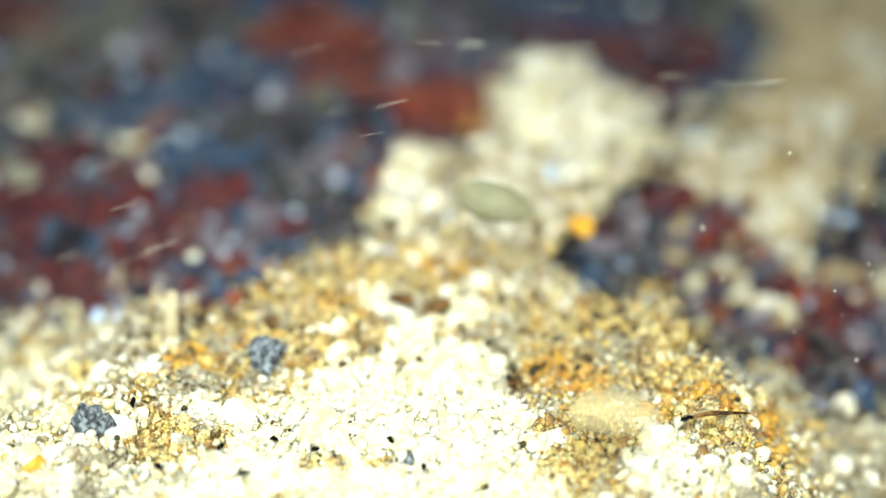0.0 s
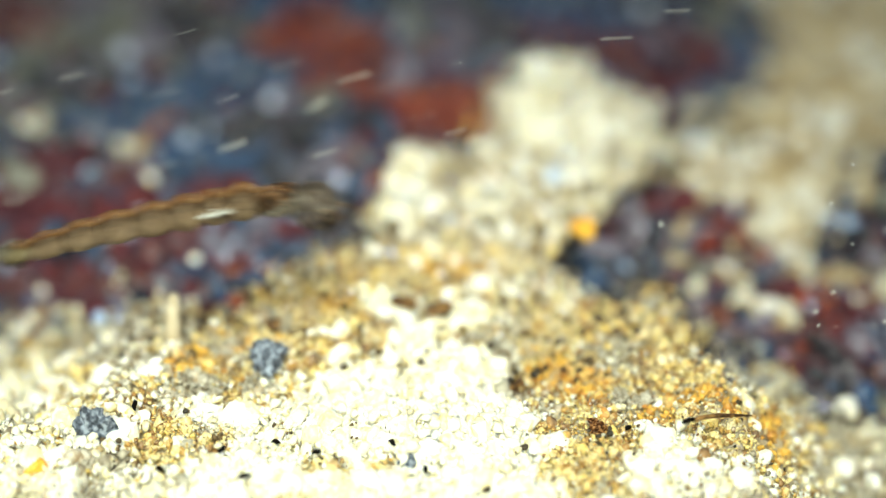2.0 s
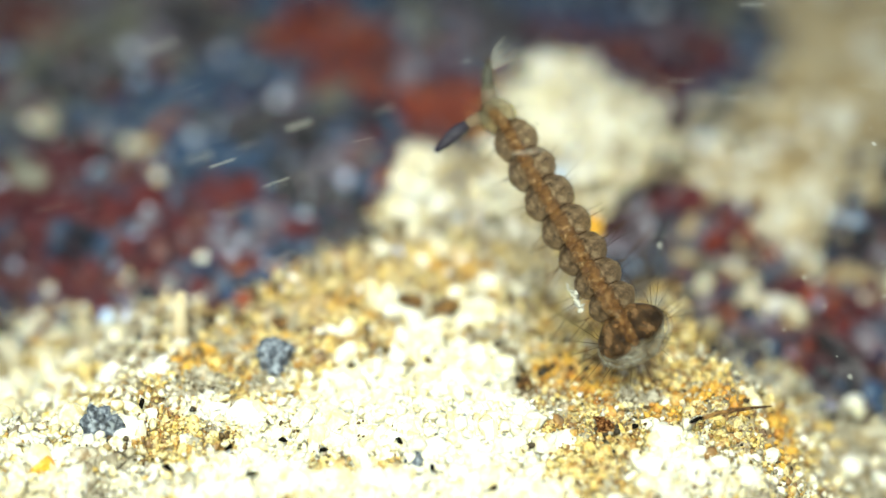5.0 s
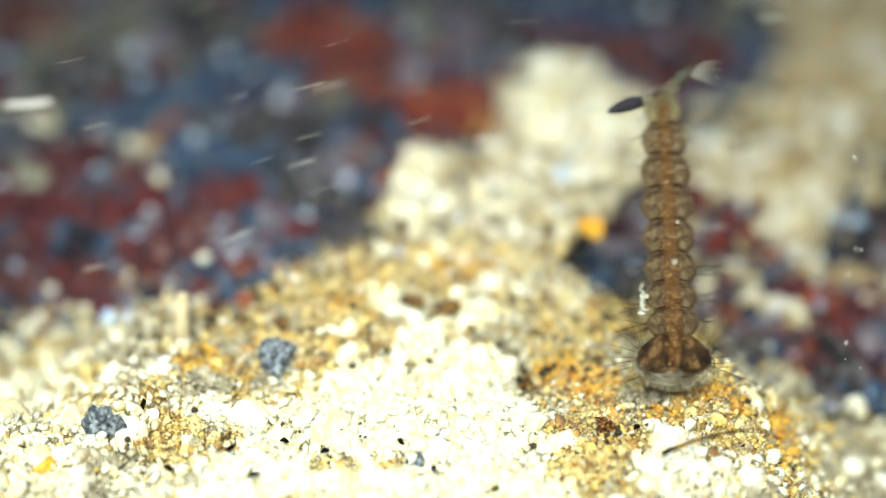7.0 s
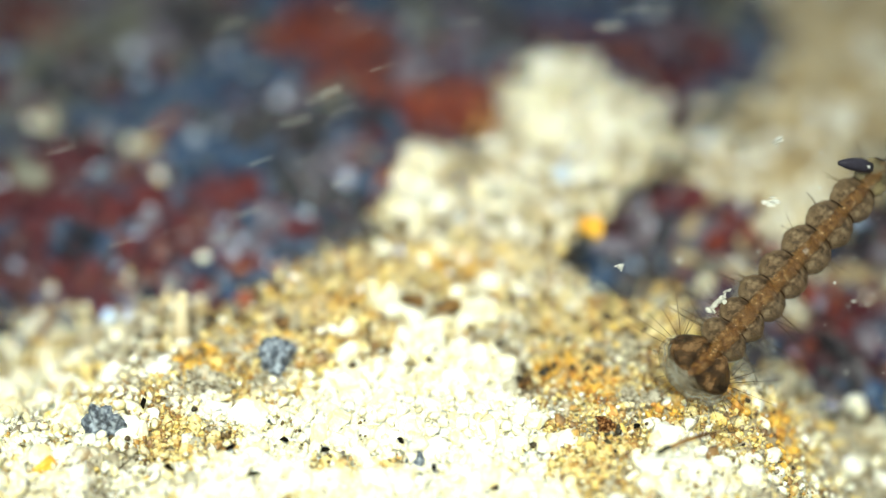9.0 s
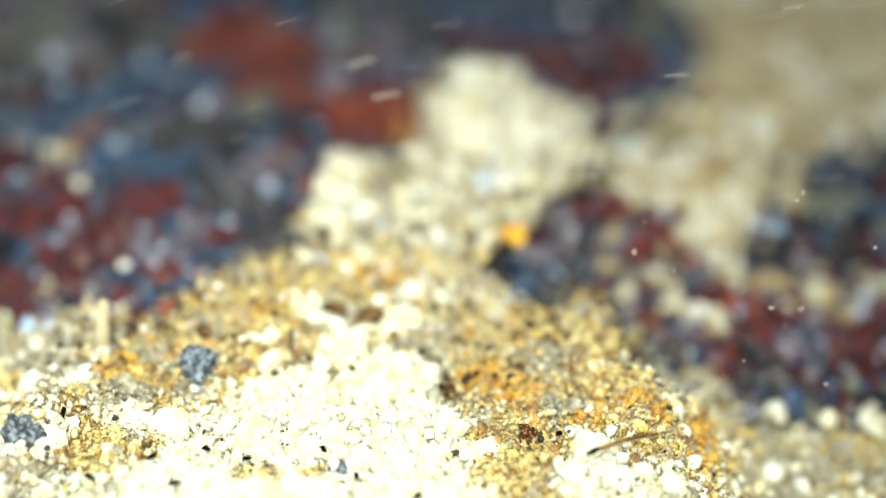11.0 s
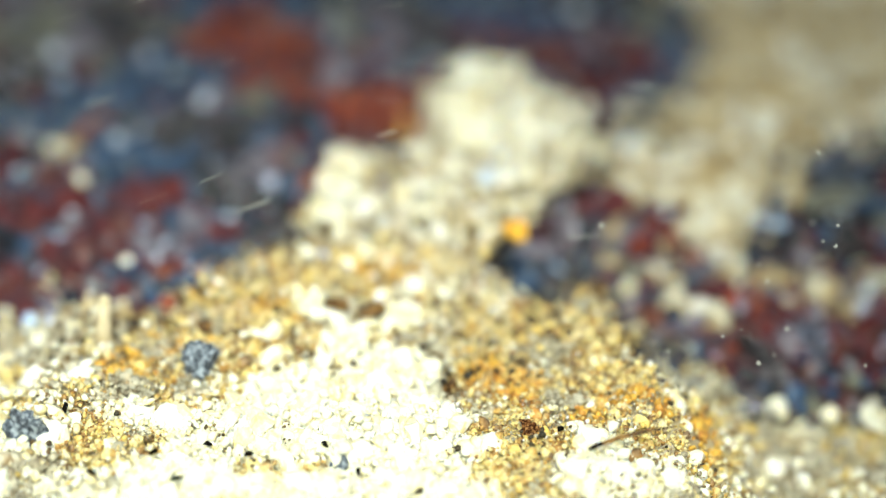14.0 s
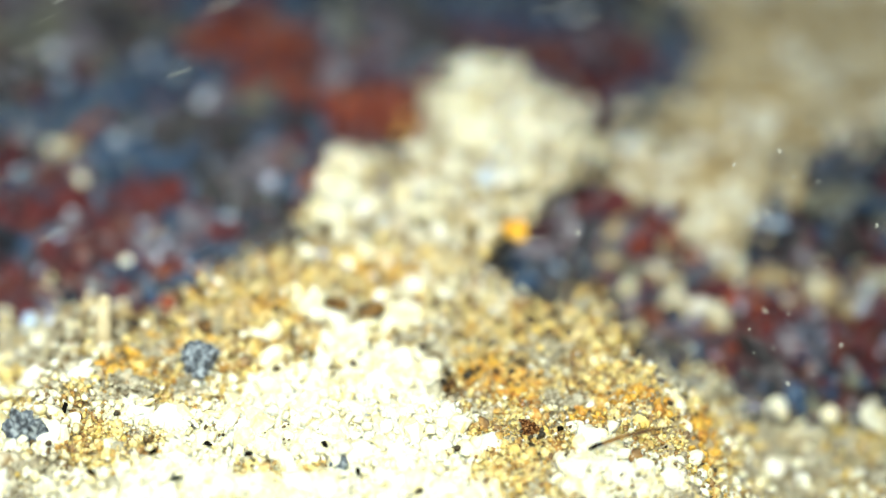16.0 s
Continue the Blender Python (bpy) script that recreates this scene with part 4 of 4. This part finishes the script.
# seconds, right, up, heading of the tail, tilt of the tail away, roll, bend of the abdomen, bend of the head
SWIMMING = [
    (0, 15.36, 15.42, 195, 0, 80, 10, 30), (0.7, 9.93, 11.67, 200, 0, 80, 40, 30), (0.8, 7.9, 7.9, 205, 0, 80, 40, 30), (0.9, 2.5, 4.5, 196, 0, 80, 38, 45),
    (1, 3.35, 3.8, 192.5, 10, 80, 92, 84), (1.1, 4.3, 3.5, 190, 6, 78, 76, 60), (1.2, 5.17, 3.08, 189, 5, 75, 20, 45), (1.3, 4.9, 1.14, 180, 35, 70, 80, 30),
    (1.4, 6.1, 0.5, 187, 46, 70, 5, 40), (1.5, 3.67, -0.51, 150, 10, 40, -40, 0), (1.6, -1.75, -0.78, 165, 45, 50, 40, 20), (1.7, -7.03, -0.37, 190, 30, 70, 20, 30)]
SWIMMING += [
    (1.8, -7.78, 0.31, 198, 20, 75, 20, 40), (1.9, -5.2, 1.33, 195, 10, 75, 10, 40), (2, -3.85, 1.23, 190, 5, 75, 10, 30), (2.1, -2.43, 1.23, 189, 5, 70, 6, 25),
    (2.2, -1.07, 0.85, 183, 5, 65, 5, 15), (2.3, 0.42, 0.66, 180, 14, 45, 3, 10), (2.4, 1.45, 0.24, 172, 33, 28, 3, 5), (2.5, 2.05, 0.12, 167, 46, 18, 8, 5),
    (2.6, 2.45, 0.05, 166, 47, 16, 8, 5), (3, 3.04, -0.6, 150, 39, 12, 4, 0), (3.5, 3.82, -0.92, 144, 32, 0, 4, 0), (4, 4.2, -1.1, 139, 25, 0, 2, 0)]
SWIMMING += [
    (4.2, 4.04, -1.22, 132, 25, -8, 0, 0), (5.2, 4.58, -2.03, 119, 18, -12, -4, 0), (6.3, 4.98, -2.4, 109, 11, -14, -3, 0), (6.5, 5.12, -2.4, 107.5, 11, -14, -3, 0),
    (7, 5.54, -2.47, 90, 22, 0, 0, 0), (7.5, 6.15, -2.35, 67, 5, 0, 0, 0), (8, 6.47, -2.6, 51, 1, 0, 0, 0), (8.5, 6.45, -2.64, 46, 13, 0, 0, 0),
    (9, 6.25, -2.7, 45.5, 13, 0, 0, 0), (9.2, 6.2, -2.7, 45, 13, 0, 0, 0), (9.6, 7.3, -2.41, 35, 5, 20, 20, 10), (10, 10.3, -1.53, 20, 5, 45, -30, 10)]
SWIMMING += [(10.5, 14.57, -0.67, 10, 5, 60, 30, 10), (11, 20.29, -0.23, 5, 5, 60, 0, 10), (16, 21.67, -0.34, 5, 5, 60, 0, 10)]


def swim_larva():
    whole, heads, rings = [], [], [[] for _ in larva_rings]
    for t, u, v, heading, tilt, roll, bend, nod in SWIMMING:
        near = 4.5 * min(max((1.5 - t) / 0.1, 0), 1)   # it comes in closer to the lens
        near = 1 - near / FOCUS
        whole.append((t, swim(u * near, v * near, FOCUS * (1 - near), 0, 0, heading) @ pose(0, 0, 0, 0, tilt, 0) @ pose(0, 0, 0, roll)))
        back, forth = pose(0, 0, 0, -roll), pose(0, 0, 0, roll)
        tuck = -80 * min(max((t - 2.0) / 0.4, 0), 1) * (1 if t < 9.3 else 0.5)
        heads.append((t, back @ pose(-0.36 * MM, 0, -0.08 * MM, 0, 0, -nod) @ forth @ pose(0.3 * MM * tuck / -80, 0, 0, 0, tuck, 0)))
        at, a = Vector((0.40, 0, 0)), 0.0
        for k in range(len(larva_rings)):
            a = radians(bend * ((k + 0.5) / len(larva_rings)) ** 2.6)
            step = Vector((math.cos(a), math.sin(a), 0)) * SPACINGS[k]
            mid = at + step / 2
            at = at + step
            hinge = pose(0, 0, 0)
            if k == 7:
                flick = 24 * min(max((6.0 - t) / 1.5, 0), 1) * (1 if t > 2.45 else -1)
                flick -= 14 * max(0, 1 - abs(t - 6.5) / 0.5)
                turn = 48 * min(max((4.3 - t) / 1.2, 0), 1) * min(max((t - 2.2) / 0.3, 0), 1)
                hinge = pose(-SPACINGS[7] / 2 * MM, 0, 0, turn, 0, flick) @ pose(SPACINGS[7] / 2 * MM, 0, 0)
            rings[k].append((t, back @ pose(*(mid * MM), 0, 0, math.degrees(a)) @ forth @ hinge))
    # the breathing tube swings forward while the larva grazes
    swing = [(0, 0, 0), (2.3, 0, 0), (2.5, 12, 0), (3.1, 12, 0), (4.0, 0, 0), (5.4, 0, 0), (6.3, 34, 0), (6.5, 38, 0), (7, 24, 0.1), (7.5, 36, 0.34), (8.5, 38, 0.38), (9.3, 36, 0.38), (10, 0, 0), (16, 0, 0)]
    for ob in larva_siphon:
        walk(ob, [(t, pose(0.25 * MM, (0.15 - dip) * MM, 0, 0, 0, a) @ pose(-0.25 * MM, -0.15 * MM, 0)) for t, a, dip in swing])
    walk(larva, whole)
    walk(larva_head, heads)
    for ring, rows in zip(larva_rings, rings):
        walk(ring, rows)


# ---- seed shrimps ----
def build_shrimp(label, length, height, stops, alpha, legs=4, bands=0):
    body = tagged(new("seed_shrimp"), label, "crustacean", "seed shrimps")
    shell_skin = skin("shrimp_shell", stops, alpha, 0.22, 11000.0 if bands else 9000.0, 0.5)
    bm = bmesh.new()
    taper = -0.2 if bands else 0.22
    vs = ball(bm, (0, 0, 0), (length / 2, height / 2, height * 0.4), 28, 18)
    for v in vs:
        x = v.co.x / (length * MM / 2)
        v.co.y *= 1 - taper * x + 0.05 * math.sin(5 * x)
        if bands:
            v.co.z *= 1 + 0.07 * math.sin(bands * 3.14 * x + 2 * abs(v.co.y) / (height * MM))
            v.co.y *= 1 + 0.02 * math.sin(bands * 3.14 * x)
    part("shell", bm, shell_skin, body)
    rs = random.Random(int(length * 100))
    rim_skin = skin("shrimp_rim", [(0.3, (0.12, 0.06, 0.06)), (0.7, (0.34, 0.2, 0.17))], 0.6, 0.25, 24000.0)
    if bands:
        bm = bmesh.new()
        arc = [(length * 0.5 * math.cos(a), height * 0.5 * math.sin(a) * (1 - taper * math.cos(a)), 0) for a in [radians(d) for d in range(-75, 176, 10)]]
        tube(bm, arc, [0.05 + 0.07 * abs(math.sin(k * 0.16)) for k in range(len(arc))], 10)
        part("rim", bm, rim_skin, body, "reddish shell rim")
        for k in range(bands):
            x = -length * 0.38 + length * 0.7 * k / bands
            hw = height * 0.47 * math.sqrt(max(1 - (2 * x / length) ** 2, 0.05)) * (1 - 2 * taper * x / length)
            bm = bmesh.new()
            pts = [(x + 0.12 * math.cos(a), hw * math.sin(a), height * 0.40 * math.cos(a) * math.sqrt(max(1 - (2 * x / length) ** 2, 0.05)))
                   for a in [radians(d) for d in range(-80, 81, 16)]]
            tube(bm, pts, [0.02 + 0.09 * math.cos(radians(d)) for d in range(-80, 81, 16)], 10)
            part("band", bm, skin("shrimp_band", [(0.36, (0.05, 0.08, 0.03)), (0.5, (0.11, 0.15, 0.06)), (0.64, (0.2, 0.25, 0.13))], 0.4, 0.3, 30000.0, 0.6), body, "darker green band")
    if bands:
        bm = bmesh.new()
        ball(bm, (-length * 0.36, -height * 0.04, height * 0.14), (length * 0.2, height * 0.3, height * 0.28), 20, 12)
        part("underside", bm, skin("shrimp_underside", [(0.36, (0.12, 0.14, 0.1)), (0.5, (0.36, 0.4, 0.33)), (0.64, (0.62, 0.66, 0.6))], 0.6, 0.2, 30000.0, 0.8), body, "glassy pale open end of the shell")
    leg_skin = skin("shrimp_leg", [(0.3, (0.5, 0.32, 0.06)), (0.7, (0.7, 0.5, 0.15))], min(alpha + 0.1, 1))
    for k in range(legs):
        bm = bmesh.new()
        y = (k / max(legs - 1, 1) - 0.5) * height * 0.5
        tube(bm, [(-length * 0.42, y, 0), (-length * 0.58, y * 1.4 - 0.05, 0.05), (-length * 0.72, y * 1.9 - 0.1, rs.uniform(-0.1, 0.1))], [0.05, 0.035, 0.012], 6)
        part("leg", bm, leg_skin, body, "yellowish thin leg")
    for side in (1, -1) if legs else ():
        bm = bmesh.new()
        tube(bm, [(length * 0.4, side * height * 0.3, 0), (length * 0.55, side * height * 0.5, 0.05), (length * 0.62, side * height * 0.85, 0.1)], [0.03, 0.02, 0.008], 6)
        part("antenna", bm, leg_skin, body)
    return body


SHRIMPS = [
    (build_shrimp("olive translucent seed shrimp swimming off over the gravel", 2.2, 1.0, [(0.3, (0.2, 0.21, 0.12)), (0.7, (0.34, 0.35, 0.24))], 0.55, 0),
     [(0, 1.54, 1.06, -4, -15), (0.3, -1.57, 1.89, -4, -20), (0.5, -3.87, 2.66, -4, -14), (0.6, -4.28, 2.83, -4, -5), (0.7, -4.42, 2.84, -4, 0), (0.8, -6.3, 2.95, -4, 0),
      (0.9, -8.2, 2.94, -4, 0), (1, -8.64, 2.98, -4, 0), (1.1, -9.59, 3.01, -4, 10), (1.3, -12.58, 3.08, -4, 10), (16, -18.3, 3.1, -4, 10)]),
    (build_shrimp("pale tan glassy seed shrimp hovering above the sand", 2.1, 1.0, [(0.3, (0.66, 0.54, 0.3)), (0.7, (0.8, 0.7, 0.44))], 0.36, 0),
     [(0, 4.39, -3.98, 4, -3), (1, 4.37, -3.97, 4, -3), (1.4, 4.33, -4, 4, -3), (1.5, 7.19, -7.69, 6, -50), (1.7, 9, -10, 8.5, -50), (16, 10.2, -11, 9, -50)]),
    (build_shrimp("bright yellow seed shrimp close above the sand", 2.3, 1.25, [(0.36, (0.25, 0.1, 0.015)), (0.48, (0.5, 0.3, 0.02)), (0.62, (0.62, 0.43, 0.06))], 0.95, 3),
     [(0, -0.89, -9.65, 8, 0), (0.8, 1.53, -7.02, 5, 0), (0.9, 1.73, -6.2, 4.5, 0), (1, 1.59, -5.68, 4.5, -8), (1.1, 1.66, -5.74, 4.5, -8), (1.2, 2, -5.95, 4.5, -15),
      (1.35, 3.14, -7.69, 5, -30), (16, 6.1, -11, 9, -30)]),
    (build_shrimp("mossy green ridged seed shrimp with a reddish rim", 2.4, 1.4, [(0.34, (0.03, 0.045, 0.018)), (0.46, (0.13, 0.17, 0.075)), (0.55, (0.2, 0.2, 0.13)), (0.68, (0.34, 0.38, 0.28))], 0.95, 4, 3),
     [(0, 1.14, -11, 9, 40), (5.6, 1.32, -8.26, 6, 40), (6.3, 3.41, -5.27, 2.5, 45), (6.4, 3.85, -4.86, 2, 48), (6.5, 4.04, -4.8, 2, 50), (6.58, 4.1, -4.84, 2, 46),
      (6.7, 6.85, -5.27, 3, 10), (6.85, 11.05, -7.71, 6, -20), (16, 15.6, -11, 9, -20)]),
    (build_shrimp("glassy pale seed shrimp drifting past the dark gravel", 1.8, 1.0, [(0.3, (0.5, 0.48, 0.33)), (0.7, (0.66, 0.64, 0.5))], 0.16, 2),
     [(0, 16.72, -1.38, 1, 20), (3.2, 12.8, -1.62, 1, 20), (3.5, 10.2, -2.24, 1, 25), (3.8, 12.47, -2.72, 1, 0), (16, 19.64, -3.45, 1, 0)])]


def swim_shrimps():
    for ob, rows in SHRIMPS:
        walk(ob, [(t, swim(u * (1 - w / FOCUS), v * (1 - w / FOCUS), w, 0, 0, a)) for t, u, v, w, a in rows])


# ---- stem, slivers ----
def build_stem():
    stem = tagged(new("plant_stem"), "thin brown plant stem, dark at its broken end, lying on sand", "stem")
    bm = bmesh.new()
    tube(bm, [(-0.14, 0, -0.02), (0.0, -0.01, 0.01), (0.1, 0.02, 0.03), (0.24, 0.01, 0.02)], [0.045, 0.065, 0.06, 0.05], 8)
    part("broken_end", bm, M_BLACK, stem, "blackened broken end")
    bm = bmesh.new()
    tube(bm, [(0.2, 0.01, 0.02), (0.6, 0.05, 0.05), (1.0, 0.04, 0.06), (1.4, 0.0, 0.06), (2.0, -0.06, 0.04)], [0.055, 0.06, 0.058, 0.045, 0.015], 8)
    part("stalk", bm, M_TWIG, stem)
    return stem


stem = build_stem()


def drag_stem():
    rows = [(0, 6.1, 39.3, 42), (3.0, 6.1, 39.35, 42), (3.5, 6.2, 39.55, 42), (4.2, 6.2, 39.5, 40), (5.4, 6.0, 39.1, 28), (6.3, 5.8, 38.75, 28), (6.5, 5.8, 38.7, 28),
            (7, 5.3, 38.1, 27), (9, 5.2, 38.1, 28), (11.3, 5.4, 38.3, 24), (16, 5.4, 38.3, 24)]
    # its far end lies under the sand until it is dragged
    walk(stem, [(t, pose((x - 0.2) * MM, (y - 1.7) * MM, (relief(x, y - 1.7) + 0.98) * MM, 0, 15 - 22 * min(max((t - 3.5) / 2.5, 0), 1), a - 10)) for t, x, y, a in rows])


husk_bm = bmesh.new()
tube(husk_bm, [(0, 0, -0.3), (0.02, 0.02, 0.3), (0.03, 0.1, 0.8), (0.06, 0.2, 1.2), (0.1, 0.28, 1.6)], [0.2, 0.24, 0.22, 0.19, 0.13], 10)
husk = tagged(part("seed_husk", husk_bm, M_TAN), "upright tan sliver of husk stuck in the sand", "husk")
husk.matrix_world = pose(-6.85 * MM, 43.1 * MM, (relief(-6.85, 43.1) - 0.25) * MM)

# first is a splinter; the rest paint shaded pits between grains black
for x, y, turn, size in ((-7.3, 39.6, 95, 0.24), (-6.4, 37.2, 140, 0.16), (-5.0, 37.8, 60, 0.14), (-4.4, 36.9, 25, 0.16), (-1.0, 38.4, 120, 0.13),
                         (-0.2, 37.3, 100, 0.15), (4.7, 38.9, 40, 0.1), (-2.8, 38.1, 20, 0.12), (-3.8, 38.5, 160, 0.11)):
    bm = bmesh.new()
    tube(bm, [(-size, 0, 0), (-size * 0.4, 0.03, 0.03), (size * 0.3, 0, 0.03), (size, 0.04, 0)], [0.02, 0.06, 0.055, 0.015], 7)
    sliver = tagged(part("dark_sliver", bm, M_BLACK), "thin blackish splinter, most standing for shaded pits among pale grains", "splinter", "splinters")
    sliver.matrix_world = pose(x * 0.984 * MM, y * 0.984 * MM, (relief(x, y) + 0.42) * MM, 0, 0, turn)

# ---- specks in the water ----
M_SPECK = skin("water_speck", [(0.3, (0.6, 0.62, 0.6)), (0.7, (0.9, 0.9, 0.86))], 0.7)


def build_speck(rs, size, long):
    bm = bmesh.new()
    for _ in range(3):
        ball(bm, [rs.gauss(0, size * 0.5) for _ in range(3)], (size * rs.uniform(0.6, long), size * rs.uniform(0.4, 0.9), size * 0.6), 7, 5)
    return tagged(part("debris_speck", bm, M_SPECK, smooth=False), "tiny whitish speck of debris drifting in the water", "speck", "drifting specks")


def drift_specks():
    rs = random.Random(11)
    # swift ones, carried to the right and slightly up, round behind the view and back
    for k in range(170):
        ob = build_speck(rs, rs.choice((0.018, 0.025, 0.035, 0.05)), 1.7)
        w, v0, rise = rs.uniform(-5, 5), rs.uniform(-3, 4.6), rs.uniform(4, 7.5)
        cross, back = rs.uniform(1.2, 1.7), rs.uniform(0.8, 1.6)
        t, rows, turn = -rs.uniform(0, cross + back), [], rs.uniform(0, 90)
        while t < 16:
            rows += [(t, (-14, v0, w)), (t + cross / 2, (0.5, v0 + rise * 0.6, w)), (t + cross, (15, v0 + rise * 0.9, w)),
                     (t + cross + back / 3, (20, 14, w)), (t + cross + back * 2 / 3, (-20, 14, w))]
            t += cross + back
        ts = [q for q, _ in rows]
        where = lambda q: [float(np.interp(q, ts, [p[i] for _, p in rows])) for i in range(3)]
        at = lambda p: swim(p[0] * (1 - p[2] / FOCUS), p[1] * (1 - p[2] / FOCUS), p[2], 0, 0, turn)
        walk(ob, [(0, at(where(0))), *[(q, at(p)) for q, p in rows if 0.05 < q < 15.95], (16, at(where(16)))])
    # slow ones, sinking and circling over the dark gravel
    for k in range(46):
        ob = build_speck(rs, rs.choice((0.016, 0.02, 0.026, 0.04)), 1.1)
        u, v, w = 4 + 8.5 * rs.uniform(0, 1) ** 0.6, rs.gauss(-0.8, 1.8), rs.uniform(-2.5, 4)
        a, r, spin = rs.uniform(0, 6.28), rs.uniform(0.4, 2.2), rs.choice((-1, 1)) * rs.uniform(0.3, 1.2)
        rows = []
        for j in range(33):
            q = j * 0.5
            b = a + spin * q
            rows.append((q, swim(u + r * math.cos(b) + 0.3 * math.sin(2.1 * b), v + 0.8 * r * math.sin(b), w, 0, 0, 40 * math.sin(b))))
        walk(ob, rows)


bm = bmesh.new()
ball(bm, (0, 0, 0), (0.2, 0.15, 0.06), 14, 8)
flake = tagged(part("white_flake", bm, skin("white_flake", [(0.3, (0.85, 0.85, 0.88)), (0.7, (0.92, 0.92, 0.92))], 1.0, 0.25)), "small bright white flake swept along by the current", "flake", "flakes")
other_flake = copy_thing(flake, Matrix())


def build_floc(size, seed, flat):
    """A loose clot of pale crumbs with ragged ends."""
    rs, bm = random.Random(seed), bmesh.new()
    for _ in range(16):
        a, r = rs.uniform(0, 6.28), size * 0.9 * rs.uniform(0, 1) ** 1.3
        ball(bm, (r * math.cos(a), r * flat * math.sin(a), rs.gauss(0, size * 0.25)), [size * rs.uniform(0.12, 0.36) for _ in range(3)], 7, 5)
    return tagged(part("white_floc", bm, M_SPECK, smooth=False), "ragged whitish clot of debris hovering in the water", "floc", "flocs")


FLOCS = [(build_floc(0.13, 4, 0.9), [(0, 2.93, -6.22), (7.3, 2.93, -5.95), (7.8, 3.63, -0.93), (7.9, 3.90, -0.68), (8.1, 4.13, -0.56), (8.3, 4.23, -0.50), (8.7, 4.21, -0.47), (8.9, 4.13, -0.50), (9.0, 4.23, -0.47), (9.2, 4.43, -0.43), (9.7, 6.31, 0.28), (10.3, 11.73, 1.91), (16, 19.18, 2.59)]),
         (build_floc(0.2, 5, 0.6), [(0, -51.26, 2.59), (7.4, -11.97, 1.91), (7.9, 4.66, 1.48), (8.1, 5.92, 1.50), (8.3, 6.66, 1.33), (8.5, 6.98, 1.23), (8.7, 7.25, 1.15), (8.9, 7.60, 1.12), (9.2, 8.59, 1.11), (9.6, 10.51, 1.23), (10.2, 15.12, 1.37), (16, 21.89, 1.91)]),
         (build_floc(0.2, 9, 0.7), [(0, -56.68, 3.26), (7.4, -10.62, 2.32), (7.9, 5.92, 2.26), (8.1, 6.72, 2.42), (8.3, 7.04, 2.47), (8.5, 7.25, 2.52), (8.7, 7.45, 2.47), (8.9, 7.75, 2.49), (9.0, 8.03, 2.59), (9.2, 8.66, 2.71), (9.6, 10.65, 2.93), (10.2, 15.12, 3.26), (16, 21.89, 3.54)])]


def motions():
    swim_larva()
    swim_shrimps()
    drag_stem()
    walk(flake, [(t, swim(u, v, 3, 0, 0, 18)) for t, u, v in
                 [(0, -45.6, -1.1), (6.8, -15.1, 2.93), (7, -9.3, 3.25), (7.2, -4.6, 3.9), (8, 15.1, 5.16), (16, 23.7, 5.2)]])
    walk(other_flake, [(t, swim(u, v, 3, 0, 0, 14)) for t, u, v in
                       [(0, -60, -3), (8.1, -20, 1.4), (8.5, -4.36, 5.4), (8.8, 7.5, 8.5), (16, 40, 12)]])
    for ob, rows in FLOCS:
        walk(ob, [(t, swim(u, v, 0, 0, 0, 30 * math.sin(t))) for t, u, v in rows])
    drift_specks()


motions()
